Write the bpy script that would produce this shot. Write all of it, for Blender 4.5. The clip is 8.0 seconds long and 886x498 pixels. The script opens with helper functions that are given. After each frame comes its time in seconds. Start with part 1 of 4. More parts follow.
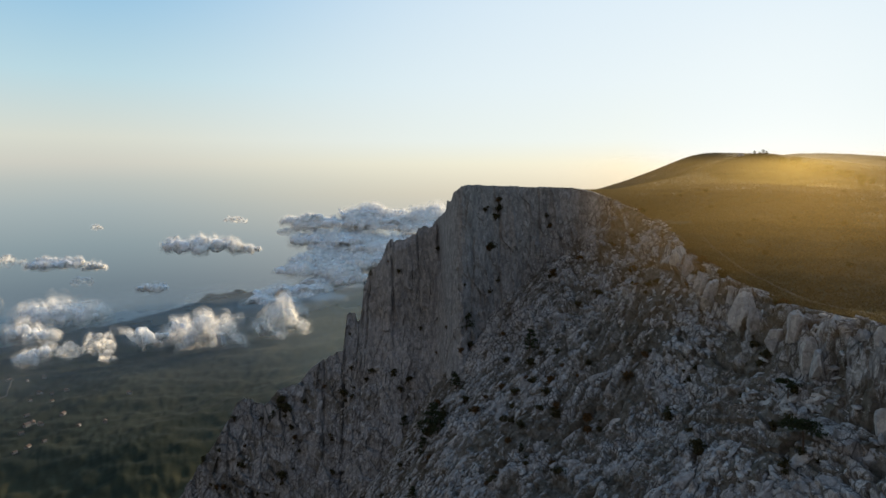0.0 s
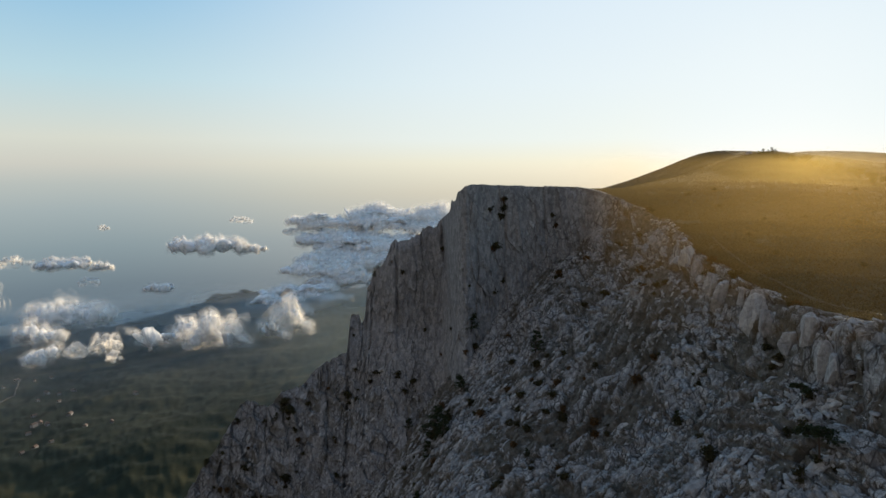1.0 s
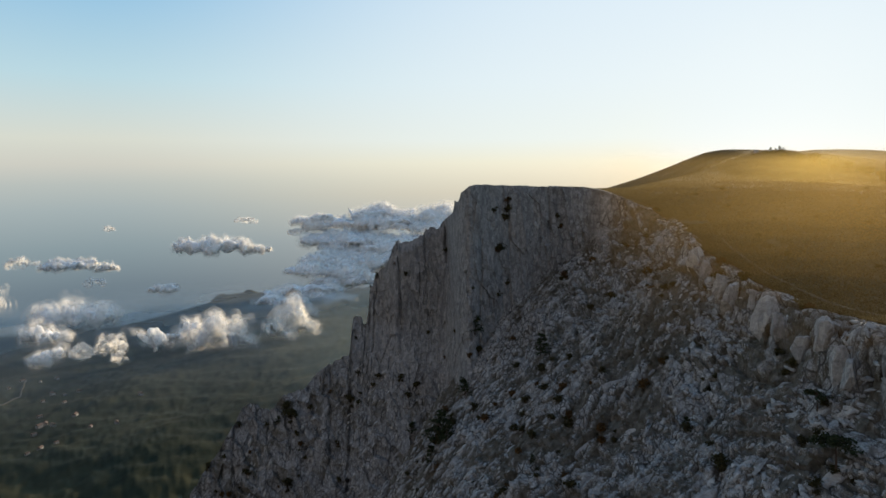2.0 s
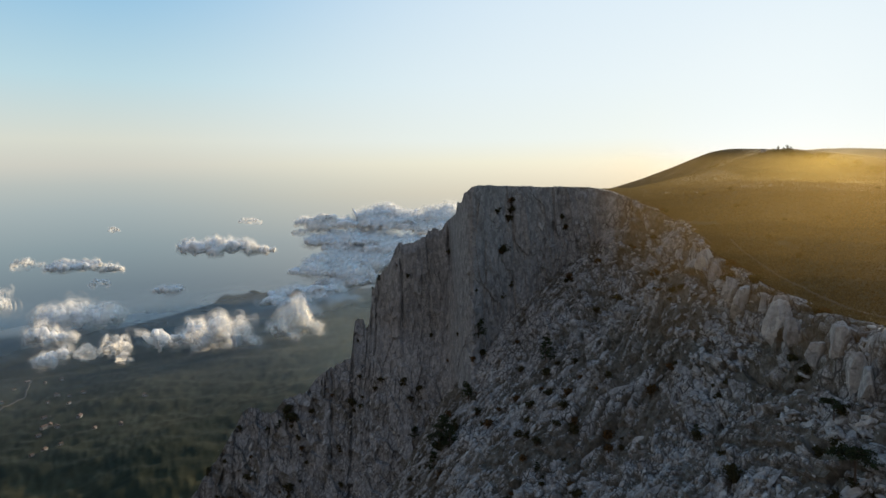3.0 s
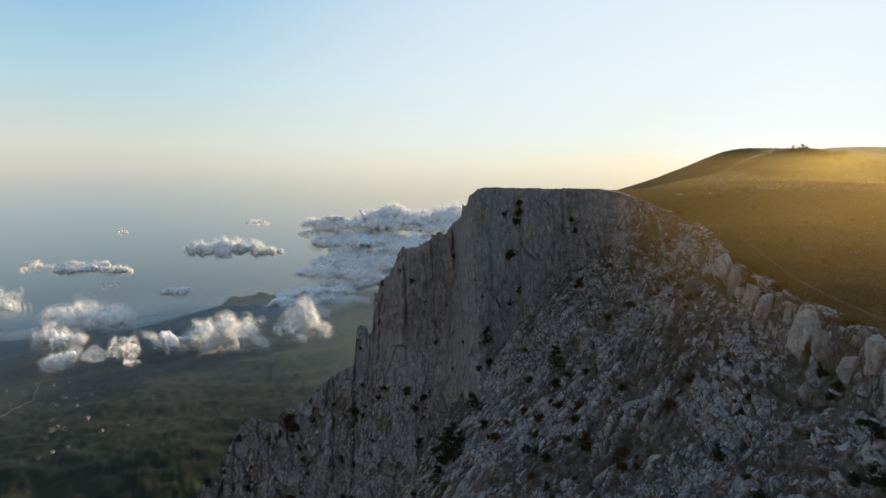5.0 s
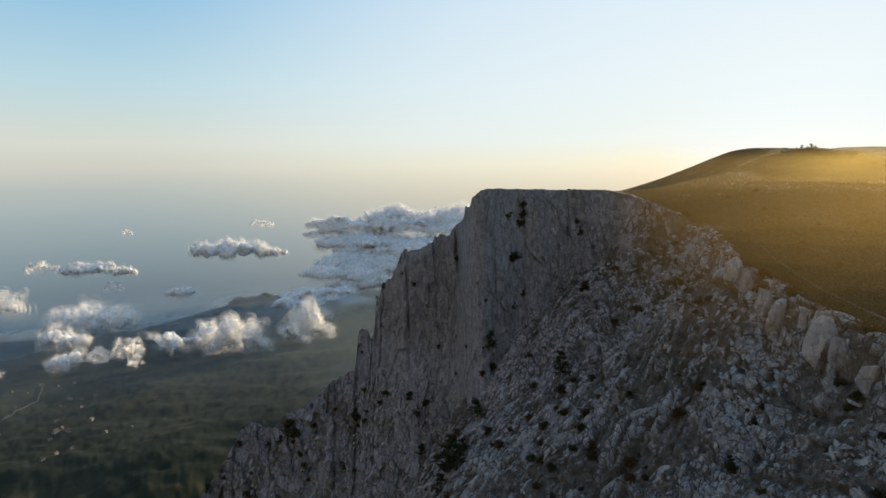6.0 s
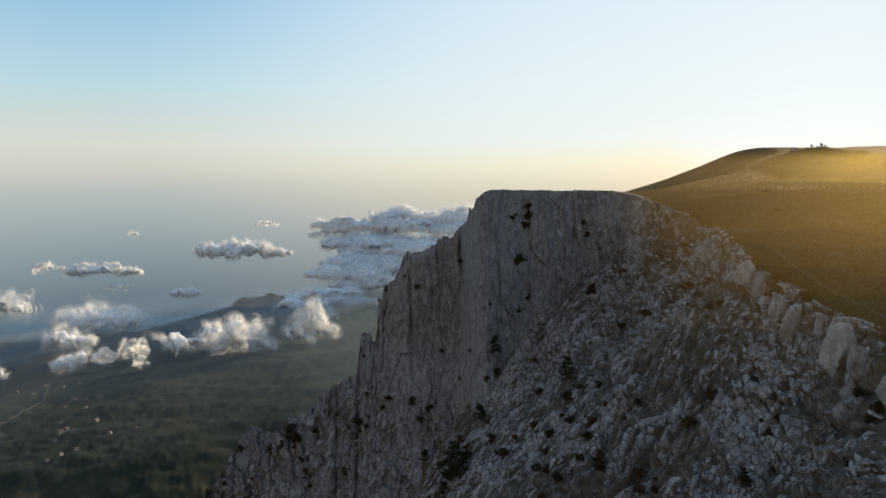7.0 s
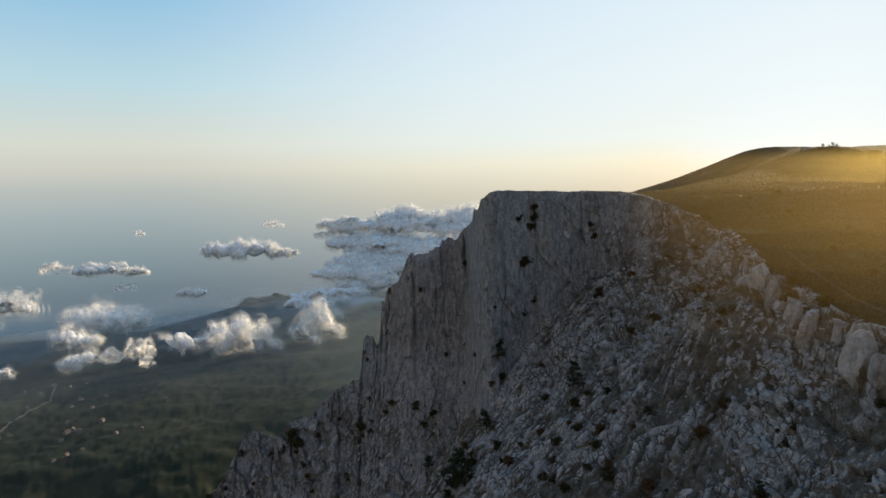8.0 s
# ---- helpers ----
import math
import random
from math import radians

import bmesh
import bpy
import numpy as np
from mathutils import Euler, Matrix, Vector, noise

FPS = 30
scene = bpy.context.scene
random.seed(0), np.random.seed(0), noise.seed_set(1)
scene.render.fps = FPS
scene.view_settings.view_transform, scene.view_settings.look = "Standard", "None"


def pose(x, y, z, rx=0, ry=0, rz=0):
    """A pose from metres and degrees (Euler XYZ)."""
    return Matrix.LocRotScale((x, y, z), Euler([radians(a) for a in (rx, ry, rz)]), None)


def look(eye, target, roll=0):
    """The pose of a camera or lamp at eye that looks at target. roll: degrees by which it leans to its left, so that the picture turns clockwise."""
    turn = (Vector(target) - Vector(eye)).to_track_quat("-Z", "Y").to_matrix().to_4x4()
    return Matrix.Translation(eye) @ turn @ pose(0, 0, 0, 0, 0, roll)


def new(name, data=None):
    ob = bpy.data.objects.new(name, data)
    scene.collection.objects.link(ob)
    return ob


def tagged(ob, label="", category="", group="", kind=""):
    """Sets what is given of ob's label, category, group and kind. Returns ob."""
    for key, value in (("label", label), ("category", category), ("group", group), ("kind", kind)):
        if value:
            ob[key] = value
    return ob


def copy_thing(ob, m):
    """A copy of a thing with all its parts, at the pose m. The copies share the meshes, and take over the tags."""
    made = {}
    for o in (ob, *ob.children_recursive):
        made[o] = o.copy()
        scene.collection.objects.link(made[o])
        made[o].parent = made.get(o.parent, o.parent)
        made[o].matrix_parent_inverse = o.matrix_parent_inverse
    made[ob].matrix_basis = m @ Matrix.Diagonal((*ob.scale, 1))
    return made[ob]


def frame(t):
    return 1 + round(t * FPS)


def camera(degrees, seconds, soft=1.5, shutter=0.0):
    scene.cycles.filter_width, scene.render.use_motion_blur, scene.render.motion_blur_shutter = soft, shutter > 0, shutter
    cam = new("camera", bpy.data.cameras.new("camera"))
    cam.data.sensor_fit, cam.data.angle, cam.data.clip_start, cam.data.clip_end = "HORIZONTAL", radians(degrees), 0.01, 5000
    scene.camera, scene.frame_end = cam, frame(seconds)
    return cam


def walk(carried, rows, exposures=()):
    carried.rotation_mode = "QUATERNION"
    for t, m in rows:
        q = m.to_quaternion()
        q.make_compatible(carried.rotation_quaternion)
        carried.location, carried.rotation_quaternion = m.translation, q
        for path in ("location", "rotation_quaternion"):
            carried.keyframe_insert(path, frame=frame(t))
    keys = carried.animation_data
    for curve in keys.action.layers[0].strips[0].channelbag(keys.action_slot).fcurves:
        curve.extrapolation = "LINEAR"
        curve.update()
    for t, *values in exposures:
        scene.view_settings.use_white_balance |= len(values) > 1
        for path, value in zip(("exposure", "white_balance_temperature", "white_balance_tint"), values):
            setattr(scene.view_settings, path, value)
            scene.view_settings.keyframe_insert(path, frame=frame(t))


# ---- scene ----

# Camera: a drone flying level towards the cliff's edge, turning slowly to its left
cam = camera(70.6, 8.0)
ROWS = [
    (0.00, 0.00, 0.00, 0.00, 0.000, -7.000, 0.000),
    (0.50, 0.33, 1.99, 0.03, 0.257, -7.035, 0.120),
    (1.00, 0.64, 4.12, 0.07, 0.490, -7.058, 0.231),
    (1.50, 0.96, 6.38, 0.12, 0.702, -7.069, 0.332),
    (2.25, 1.41, 9.99, 0.21, 0.991, -7.068, 0.469),
    (3.00, 1.85, 13.82, 0.32, 1.254, -7.050, 0.589),
    (3.50, 2.13, 16.48, 0.41, 1.422, -7.032, 0.661),
    (4.00, 2.41, 19.20, 0.50, 1.587, -7.011, 0.726),
    (4.50, 2.68, 21.97, 0.60, 1.754, -6.987, 0.787),
    (5.25, 3.07, 26.20, 0.76, 2.015, -6.952, 0.869),
    (6.00, 3.46, 30.47, 0.93, 2.300, -6.922, 0.943),
    (6.50, 3.71, 33.32, 1.05, 2.510, -6.907, 0.988),
    (7.00, 3.95, 36.16, 1.17, 2.739, -6.898, 1.032),
    (7.50, 4.19, 38.97, 1.30, 2.991, -6.896, 1.073),
    (8.00, 4.42, 41.74, 1.43, 3.271, -6.904, 1.114),
]
walk(cam, [(t, pose(x, y, z, 90 + pitch, roll, yaw)) for t, x, y, z, yaw, pitch, roll in ROWS])

# ---------------------------------------------------------------- light
SUN_AZ, SUN_EL = 28.5, 8.5          # degrees to the right of +y, and up
SUN = Vector((math.sin(radians(SUN_AZ)) * math.cos(radians(SUN_EL)),
              math.cos(radians(SUN_AZ)) * math.cos(radians(SUN_EL)), math.sin(radians(SUN_EL))))
SEA = -850.0                        # the eye starts at height 0


def lin(r, g, b, k=1.0):
    """Linear colour from 0-255 values."""
    f = lambda c: (c / 255 / 12.92 if c / 255 <= 0.04045 else ((c / 255 + 0.055) / 1.055) ** 2.4) * k
    return (f(r), f(g), f(b), 1.0)


class Nodes:
    def __init__(self, tree):
        self.tree = tree
        tree.nodes.clear()

    def add(self, kind, **sets):
        node = self.tree.nodes.new(kind)
        for key, value in sets.items():
            if key == "inputs":
                for name, v in value.items():
                    if hasattr(v, "is_output"):
                        self.tree.links.new(v, node.inputs[name])
                    else:
                        node.inputs[name].default_value = v
            else:
                setattr(node, key, value)
        return node

    def ramp(self, fac, stops, mode="LINEAR"):
        node = self.add("ShaderNodeValToRGB", inputs={"Fac": fac})
        cr = node.color_ramp
        cr.interpolation = mode
        while len(cr.elements) < len(stops):
            cr.elements.new(0.5)
        for e, (p, c) in zip(cr.elements, stops):
            e.position = p
            e.color = c if len(c) == 4 else (*c, 1)
        return node.outputs[0]

    def math(self, op, a, b=0.0, clamp=False):
        return self.add("ShaderNodeMath", operation=op, use_clamp=clamp, inputs={0: a, 1: b}).outputs[0]

    def mix(self, fac, a, b, blend="MIX"):
        node = self.add("ShaderNodeMix", data_type="RGBA", blend_type=blend)
        for i, v in ((0, fac), (6, a), (7, b)):
            if hasattr(v, "is_output"):
                self.tree.links.new(v, node.inputs[i])
            else:
                node.inputs[i].default_value = v
        return node.outputs[2]

    def noise(self, vec, scale, detail=4.0, rough=0.55, distort=0.0):
        return self.add("ShaderNodeTexNoise", inputs={"Vector": vec, "Scale": scale, "Detail": detail,
                                                     "Roughness": rough, "Distortion": distort}).outputs[0]

    def spread(self, v, lo, hi, a=0.0, b=1.0):
        return self.add("ShaderNodeMapRange", inputs={0: v, 1: lo, 2: hi, 3: a, 4: b}).outputs[0]


def build_world():
    world = bpy.data.worlds.new("evening_sky")
    scene.world = world
    world.use_nodes = True
    n = Nodes(world.node_tree)
    way = n.add("ShaderNodeTexCoord").outputs["Generated"]
    part = n.add("ShaderNodeSeparateXYZ", inputs={0: way})
    up = part.outputs[2]
    fac = n.spread(up, -0.30, 0.70)
    at = lambda deg: max(0.0, min(1.0, math.sin(radians(deg)) + 0.30))
    away = n.ramp(fac, [(at(-17), lin(66, 86, 100)), (at(-13), lin(88, 108, 122)), (at(-9), lin(116, 133, 144)),
                        (at(-5.8), lin(142, 160, 167)), (at(-2.8), lin(168, 182, 185)), (at(-0.8), lin(188, 196, 193)),
                        (at(0.8), lin(210, 210, 201)), (at(2.8), lin(220, 223, 212)), (at(7.7), lin(192, 222, 232)),
                        (at(14.2), lin(154, 201, 232)), (at(45), lin(108, 151, 194))])
    near = n.ramp(fac, [(at(-17), lin(95, 105, 110)), (at(-13), lin(125, 135, 140)), (at(-6), lin(182, 186, 184)),
                        (at(-2), lin(220, 214, 195)), (at(0.8), lin(243, 242, 222)), (at(2.8), lin(239, 248, 246)),
                        (at(7.7), lin(236, 248, 253)), (at(14.2), lin(230, 245, 255)), (at(45), lin(128, 164, 198))])
    flat = n.add("ShaderNodeVectorMath", operation="DOT_PRODUCT",
                 inputs={0: way, 1: (math.sin(radians(SUN_AZ)), math.cos(radians(SUN_AZ)), 0.0)}).outputs["Value"]
    side = n.add("ShaderNodeMapRange", interpolation_type="SMOOTHSTEP",
                 inputs={0: flat, 1: 0.50, 2: 1.0, 3: 0.0, 4: 1.0}).outputs[0]
    back = n.add("ShaderNodeMapRange", interpolation_type="SMOOTHSTEP",
                 inputs={0: flat, 1: 0.45, 2: -0.8, 3: 0.0, 4: 1.0}).outputs[0]
    glow = n.mix(side, away, near)
    halo = n.math("MULTIPLY", n.add("ShaderNodeMapRange", interpolation_type="SMOOTHSTEP", inputs={0: flat, 1: 0.972, 2: 0.999, 3: 0.0, 4: 0.85}).outputs[0],
                  n.spread(up, -0.03, 0.02))
    glow = n.mix(halo, glow, lin(234, 247, 254))
    dusk = n.ramp(fac, [(at(-17), lin(74, 76, 80)), (at(0), lin(191, 179, 168)), (at(12), lin(176, 169, 165)), (at(45), lin(118, 132, 156))])
    whole = n.mix(back, glow, dusk)
    sky = n.add("ShaderNodeTexSky", sky_type="NISHITA", sun_disc=False, sun_elevation=radians(SUN_EL),
                sun_rotation=radians(SUN_AZ), altitude=1200.0)
    nishita = n.add("ShaderNodeVectorMath", operation="SCALE", inputs={0: sky.outputs[0], 3: 0.06}).outputs[0]
    total = n.mix(0.08, whole, nishita)
    bg = n.add("ShaderNodeBackground", inputs={0: total, 1: 1.0})
    n.add("ShaderNodeOutputWorld", inputs={0: bg.outputs[0]})


build_world()
lamp = bpy.data.lights.new("sun", "SUN")
lamp.energy, lamp.angle, lamp.color = 5.0, radians(0.6), (1.0, 0.80, 0.54)
sun = new("sun", lamp)
sun.matrix_world = look(SUN * 3000, (0, 0, 0))
scene.view_settings.exposure = 0.0

# ---------------------------------------------------------------- noise in numpy


def _hash(ix, iy, iz, k=0):
    h = (ix * 374761393 + iy * 668265263 + iz * 2147483647 + k * 1274126177) & 0xFFFFFFFF
    h = ((h ^ (h >> 13)) * 1274126177) & 0xFFFFFFFF
    h = ((h ^ (h >> 16)) * 2246822519) & 0xFFFFFFFF
    return ((h ^ (h >> 15)) & 0xFFFFFF) / float(0xFFFFFF)


def vnoise(x, y, z=0.0, k=0):
    """Smooth value noise, -1 to 1."""
    x, y, z = np.broadcast_arrays(np.asarray(x, float), np.asarray(y, float), np.asarray(z, float))
    ix, iy, iz = (np.floor(a).astype(np.int64) for a in (x, y, z))
    fx, fy, fz = x - ix, y - iy, z - iz
    fx, fy, fz = (a * a * a * (a * (a * 6 - 15) + 10) for a in (fx, fy, fz))
    out = 0.0
    for dx in (0, 1):
        for dy in (0, 1):
            for dz in (0, 1):
                w = (fx if dx else 1 - fx) * (fy if dy else 1 - fy) * (fz if dz else 1 - fz)
                out = out + w * _hash(ix + dx, iy + dy, iz + dz, k)
    return out * 2 - 1


def fbm(x, y, z=0.0, octaves=4, gain=0.5, k=0):
    total, amp, norm = 0.0, 1.0, 0.0
    for o in range(octaves):
        total = total + amp * vnoise(x * 2 ** o, y * 2 ** o, z * 2 ** o, k + o)
        norm += amp
        amp *= gain
    return total / norm


def ridged(x, y, z=0.0, octaves=3, gain=0.5, k=0):
    total, amp, norm = 0.0, 1.0, 0.0
    for o in range(octaves):
        total = total + amp * (1 - 2 * np.abs(vnoise(x * 2 ** o, y * 2 ** o, z * 2 ** o, k + o)))
        norm += amp
        amp *= gain
    return total / norm


def cells(x, y, k=0):
    """Cellular noise: distance to the nearest and the second point, a random number of the cell and its tilted face."""
    ix, iy = np.floor(x).astype(np.int64), np.floor(y).astype(np.int64)
    f1, f2, who, tilt = np.full(x.shape, 9.0), np.full(x.shape, 9.0), np.zeros(x.shape), np.zeros(x.shape)
    for dx in (-1, 0, 1):
        for dy in (-1, 0, 1):
            cx, cy = ix + dx, iy + dy
            px, py = cx + _hash(cx, cy, 0 * cx, k + 1), cy + _hash(cx, cy, 0 * cx, k + 2)
            d = np.hypot(px - x, py - y)
            r = _hash(cx, cy, 0 * cx, k + 3)
            closer = d < f1
            f2 = np.where(closer, f1, np.minimum(f2, d))
            who = np.where(closer, r, who)
            lean = 2 * (_hash(cx, cy, 0 * cx, k + 4) - 0.5) * (x - px) + 2 * (_hash(cx, cy, 0 * cx, k + 5) - 0.5) * (y - py)
            tilt = np.where(closer, lean, tilt)
            f1 = np.where(closer, d, f1)
    return f1, f2, who, tilt


def smooth(a, lo, hi):
    t = np.clip((a - lo) / (hi - lo), 0, 1)
    return t * t * (3 - 2 * t)


# ---------------------------------------------------------------- mesh helpers


def grid_mesh(name, P, material, attrs=None, soft=True, flip=False):
    """A mesh from an (n, m, 3) array of places, with float attributes on its points."""
    n, m = P.shape[:2]
    idx = np.arange(n * m).reshape(n, m)
    a, b, c, d = idx[:-1, :-1], idx[1:, :-1], idx[1:, 1:], idx[:-1, 1:]
    quads = np.stack([a, b, c, d] if not flip else [a, d, c, b], -1).reshape(-1, 4)
    me = bpy.data.meshes.new(name)
    me.vertices.add(n * m)
    me.vertices.foreach_set("co", P.reshape(-1).astype(np.float32))
    me.loops.add(quads.size)
    me.loops.foreach_set("vertex_index", quads.reshape(-1).astype(np.int32))
    me.polygons.add(len(quads))
    me.polygons.foreach_set("loop_start", np.arange(0, quads.size, 4, dtype=np.int32))
    me.polygons.foreach_set("use_smooth", np.full(len(quads), soft, dtype=bool))
    for key, value in (attrs or {}).items():
        me.attributes.new(key, "FLOAT", "POINT").data.foreach_set("value", value.reshape(-1).astype(np.float32))
    me.materials.append(material)
    me.update(calc_edges=True)
    return me


def join(pieces, name, material):
    """One mesh from (verts, faces) pieces."""
    verts, faces, base = [], [], 0
    for v, f in pieces:
        verts += [tuple(p) for p in v]
        faces += [tuple(i + base for i in q) for q in f]
        base += len(v)
    me = bpy.data.meshes.new(name)
    me.from_pydata(verts, [], faces)
    me.materials.append(material)
    me.update()
    return me


def part(name, me, parent, label=""):
    ob = new(name, me)
    ob.parent = parent
    return tagged(ob, label)


# ---------------------------------------------------------------- materials


def material(name):
    m = bpy.data.materials.new(name)
    m.use_nodes = True
    return m, Nodes(m.node_tree)


def finish(n, color, rough, bump=None, strength=0.5, dist=0.3, spec=0.3):
    sets = {"Base Color": color, "Roughness": rough, "Specular IOR Level": spec}
    if bump is not None:
        sets["Normal"] = n.add("ShaderNodeBump", inputs={"Strength": strength, "Distance": dist, "Height": bump}).outputs[0]
    p = n.add("ShaderNodeBsdfPrincipled", inputs=sets)
    n.add("ShaderNodeOutputMaterial", inputs={0: p.outputs[0]})


def attribute(n, name):
    return n.add("ShaderNodeAttribute", attribute_name=name).outputs["Fac"]


def rock_material():
    m, n = material("limestone")
    here = n.add("ShaderNodeNewGeometry").outputs["Position"]
    tall = n.add("ShaderNodeMapping", inputs={"Vector": here, "Scale": (1, 1, 0.12)}).outputs[0]
    big = n.noise(here, 0.035, 3)
    streak = n.noise(tall, 0.14, 5, 0.6)
    grain = n.noise(here, 0.9, 6, 0.65)
    fine = n.noise(here, 4.0, 5, 0.7)
    base = n.ramp(grain, [(0.25, (0.25, 0.246, 0.24)), (0.5, (0.365, 0.36, 0.348)), (0.75, (0.49, 0.484, 0.468))])
    warm = n.mix(n.spread(big, 0.55, 0.78, 0, 0.3), base, (0.36, 0.295, 0.235, 1))
    stained = n.mix(n.spread(streak, 0.54, 0.72, 0, 0.6), warm, (0.16, 0.165, 0.175, 1))
    pale = n.mix(n.spread(streak, 0.42, 0.25, 0, 0.4), stained, (0.54, 0.53, 0.515, 1))
    soil = attribute(n, "soil")
    edge = n.add("ShaderNodeMath", operation="ADD", inputs={0: soil, 1: n.spread(fine, 0.3, 0.7, -0.25, 0.25)}).outputs[0]
    turf = n.ramp(n.noise(here, 0.5, 4), [(0.35, (0.085, 0.076, 0.058)), (0.55, (0.135, 0.121, 0.098)), (0.7, (0.19, 0.173, 0.15))])
    which = n.math("ADD", n.add("ShaderNodeNewGeometry").outputs["Random Per Island"], n.add("ShaderNodeObjectInfo").outputs["Random"])
    toned = n.mix(1.0, pale, n.ramp(n.math("FRACT", which), [(0.0, (0.72, 0.72, 0.74)), (0.5, (0.95, 0.94, 0.93)), (1.0, (1.15, 1.13, 1.1))]), "MULTIPLY")
    bent = n.mix(0.06, here, n.add("ShaderNodeTexNoise", inputs={"Vector": here, "Scale": 0.22, "Detail": 4.0}).outputs["Color"], "LINEAR_LIGHT")
    joints = n.add("ShaderNodeMapping", inputs={"Vector": bent, "Rotation": (0.4, 0.5, 0.3), "Scale": (1, 1, 0.45)}).outputs[0]
    v = n.add("ShaderNodeTexVoronoi", feature="DISTANCE_TO_EDGE", inputs={"Vector": joints, "Scale": 0.42}).outputs[0]
    v2 = n.add("ShaderNodeTexVoronoi", feature="DISTANCE_TO_EDGE", inputs={"Vector": joints, "Scale": 1.1}).outputs[0]
    facet = n.add("ShaderNodeTexVoronoi", inputs={"Vector": joints, "Scale": 0.8}).outputs["Color"]
    facet = n.add("ShaderNodeSeparateColor", inputs={0: facet}).outputs[0]
    toned = n.mix(1.0, toned, n.ramp(facet, [(0.0, (0.74, 0.74, 0.75)), (0.5, (1.0, 1.0, 1.0)), (1.0, (1.22, 1.21, 1.19))]), "MULTIPLY")
    open_joint = n.math("MULTIPLY", n.math("MAXIMUM", n.spread(v, 0.03, 0.10, 1, 0), n.spread(v2, 0.02, 0.08, 0.7, 0)), n.spread(n.noise(here, 0.11, 4), 0.36, 0.54), True)
    toned = n.mix(n.math("MULTIPLY", open_joint, attribute(n, "broken")), toned, (0.08, 0.075, 0.07, 1))
    color = n.mix(n.spread(edge, 0.42, 0.6), toned, turf)
    relief = n.math("ADD", n.math("MULTIPLY", grain, 0.7), n.math("ADD", n.math("MULTIPLY", fine, 0.35), n.math("MULTIPLY", n.spread(v, 0, 0.08), 0.5)))
    finish(n, color, 0.92, relief, 0.6, 0.5, 0.15)
    return m


def turf_material():
    m, n = material("dry_grass")
    here = n.add("ShaderNodeNewGeometry").outputs["Position"]
    big, mid, fine = n.noise(here, 0.02, 4), n.noise(here, 0.12, 5, 0.6), n.noise(here, 1.6, 5, 0.7)
    base = n.ramp(mid, [(0.3, (0.062, 0.053, 0.032)), (0.5, (0.10, 0.082, 0.052)), (0.7, (0.15, 0.122, 0.08))])
    green = n.mix(n.spread(big, 0.42, 0.62, 0, 0.85), base, (0.040, 0.036, 0.020, 1))
    tint = n.mix(n.spread(fine, 0.35, 0.7, 0, 0.5), green, (0.12, 0.10, 0.052, 1))
    stone = attribute(n, "stone")
    rock = n.math("ADD", stone, n.spread(fine, 0.3, 0.7, -0.3, 0.3))
    color = n.mix(n.spread(rock, 0.55, 0.7), tint, (0.38, 0.36, 0.33, 1))
    finish(n, color, 0.95, n.math("ADD", n.math("MULTIPLY", mid, 2.0), fine), 0.8, 0.8, 0.1)
    return m


def forest_material():
    m, n = material("forest_and_fields")
    here = n.add("ShaderNodeNewGeometry").outputs["Position"]
    big, mid, fine = n.noise(here, 0.0035, 5, 0.6), n.noise(here, 0.02, 6, 0.65), n.noise(here, 0.09, 4, 0.7)
    base = n.ramp(mid, [(0.30, (0.014, 0.021, 0.014)), (0.5, (0.020, 0.027, 0.016)), (0.70, (0.030, 0.034, 0.019))])
    autumn = n.mix(n.spread(big, 0.54, 0.70, 0, 0.7), base, (0.065, 0.060, 0.028, 1))
    finish(n, autumn, 0.95, n.math("ADD", mid, n.math("MULTIPLY", fine, 0.6)), 0.18, 4.0, 0.1)
    return m


def sea_material():
    m, n = material("sea")
    here = n.add("ShaderNodeNewGeometry").outputs["Position"]
    ripple = n.noise(here, 0.02, 6, 0.7)
    big = n.noise(here, 0.0012, 4)
    bump = n.add("ShaderNodeBump", inputs={"Strength": 0.35, "Distance": 6.0, "Height": ripple}).outputs[0]
    color = n.ramp(big, [(0.35, (0.05, 0.085, 0.12)), (0.65, (0.08, 0.12, 0.155))])
    p = n.add("ShaderNodeBsdfPrincipled", inputs={"Base Color": color, "Roughness": 0.35, "IOR": 1.33, "Normal": bump})
    clear = n.add("ShaderNodeBsdfTransparent")
    mixed = n.add("ShaderNodeMixShader", inputs={0: attribute(n, "fade"), 1: p.outputs[0], 2: clear.outputs[0]})
    n.add("ShaderNodeOutputMaterial", inputs={0: mixed.outputs[0]})
    return m


def cloud_material():
    m, n = material("cloud")
    # White tinted cream: the warmth of the sunlight is put into the colour.
    d = n.add("ShaderNodeBsdfDiffuse", inputs={0: (0.98, 0.96, 0.925, 1)})
    t = n.add("ShaderNodeBsdfTranslucent", inputs={0: (0.98, 0.96, 0.925, 1)})
    body = n.add("ShaderNodeMixShader", inputs={0: 0.78, 1: d.outputs[0], 2: t.outputs[0]})
    clear = n.add("ShaderNodeBsdfTransparent")
    here = n.add("ShaderNodeNewGeometry").outputs["Position"]
    wisp = n.add("ShaderNodeMapRange", interpolation_type="SMOOTHSTEP", inputs={0: n.noise(here, 0.021, 7, 0.66, 0.6), 1: 0.41, 2: 0.62, 3: 0.0, 4: 1.2}).outputs[0]
    mixed = n.add("ShaderNodeMixShader", inputs={0: n.math("MULTIPLY", attribute(n, "solid"), wisp, True), 1: clear.outputs[0], 2: body.outputs[0]})
    n.add("ShaderNodeOutputMaterial", inputs={0: mixed.outputs[0]})
    return m


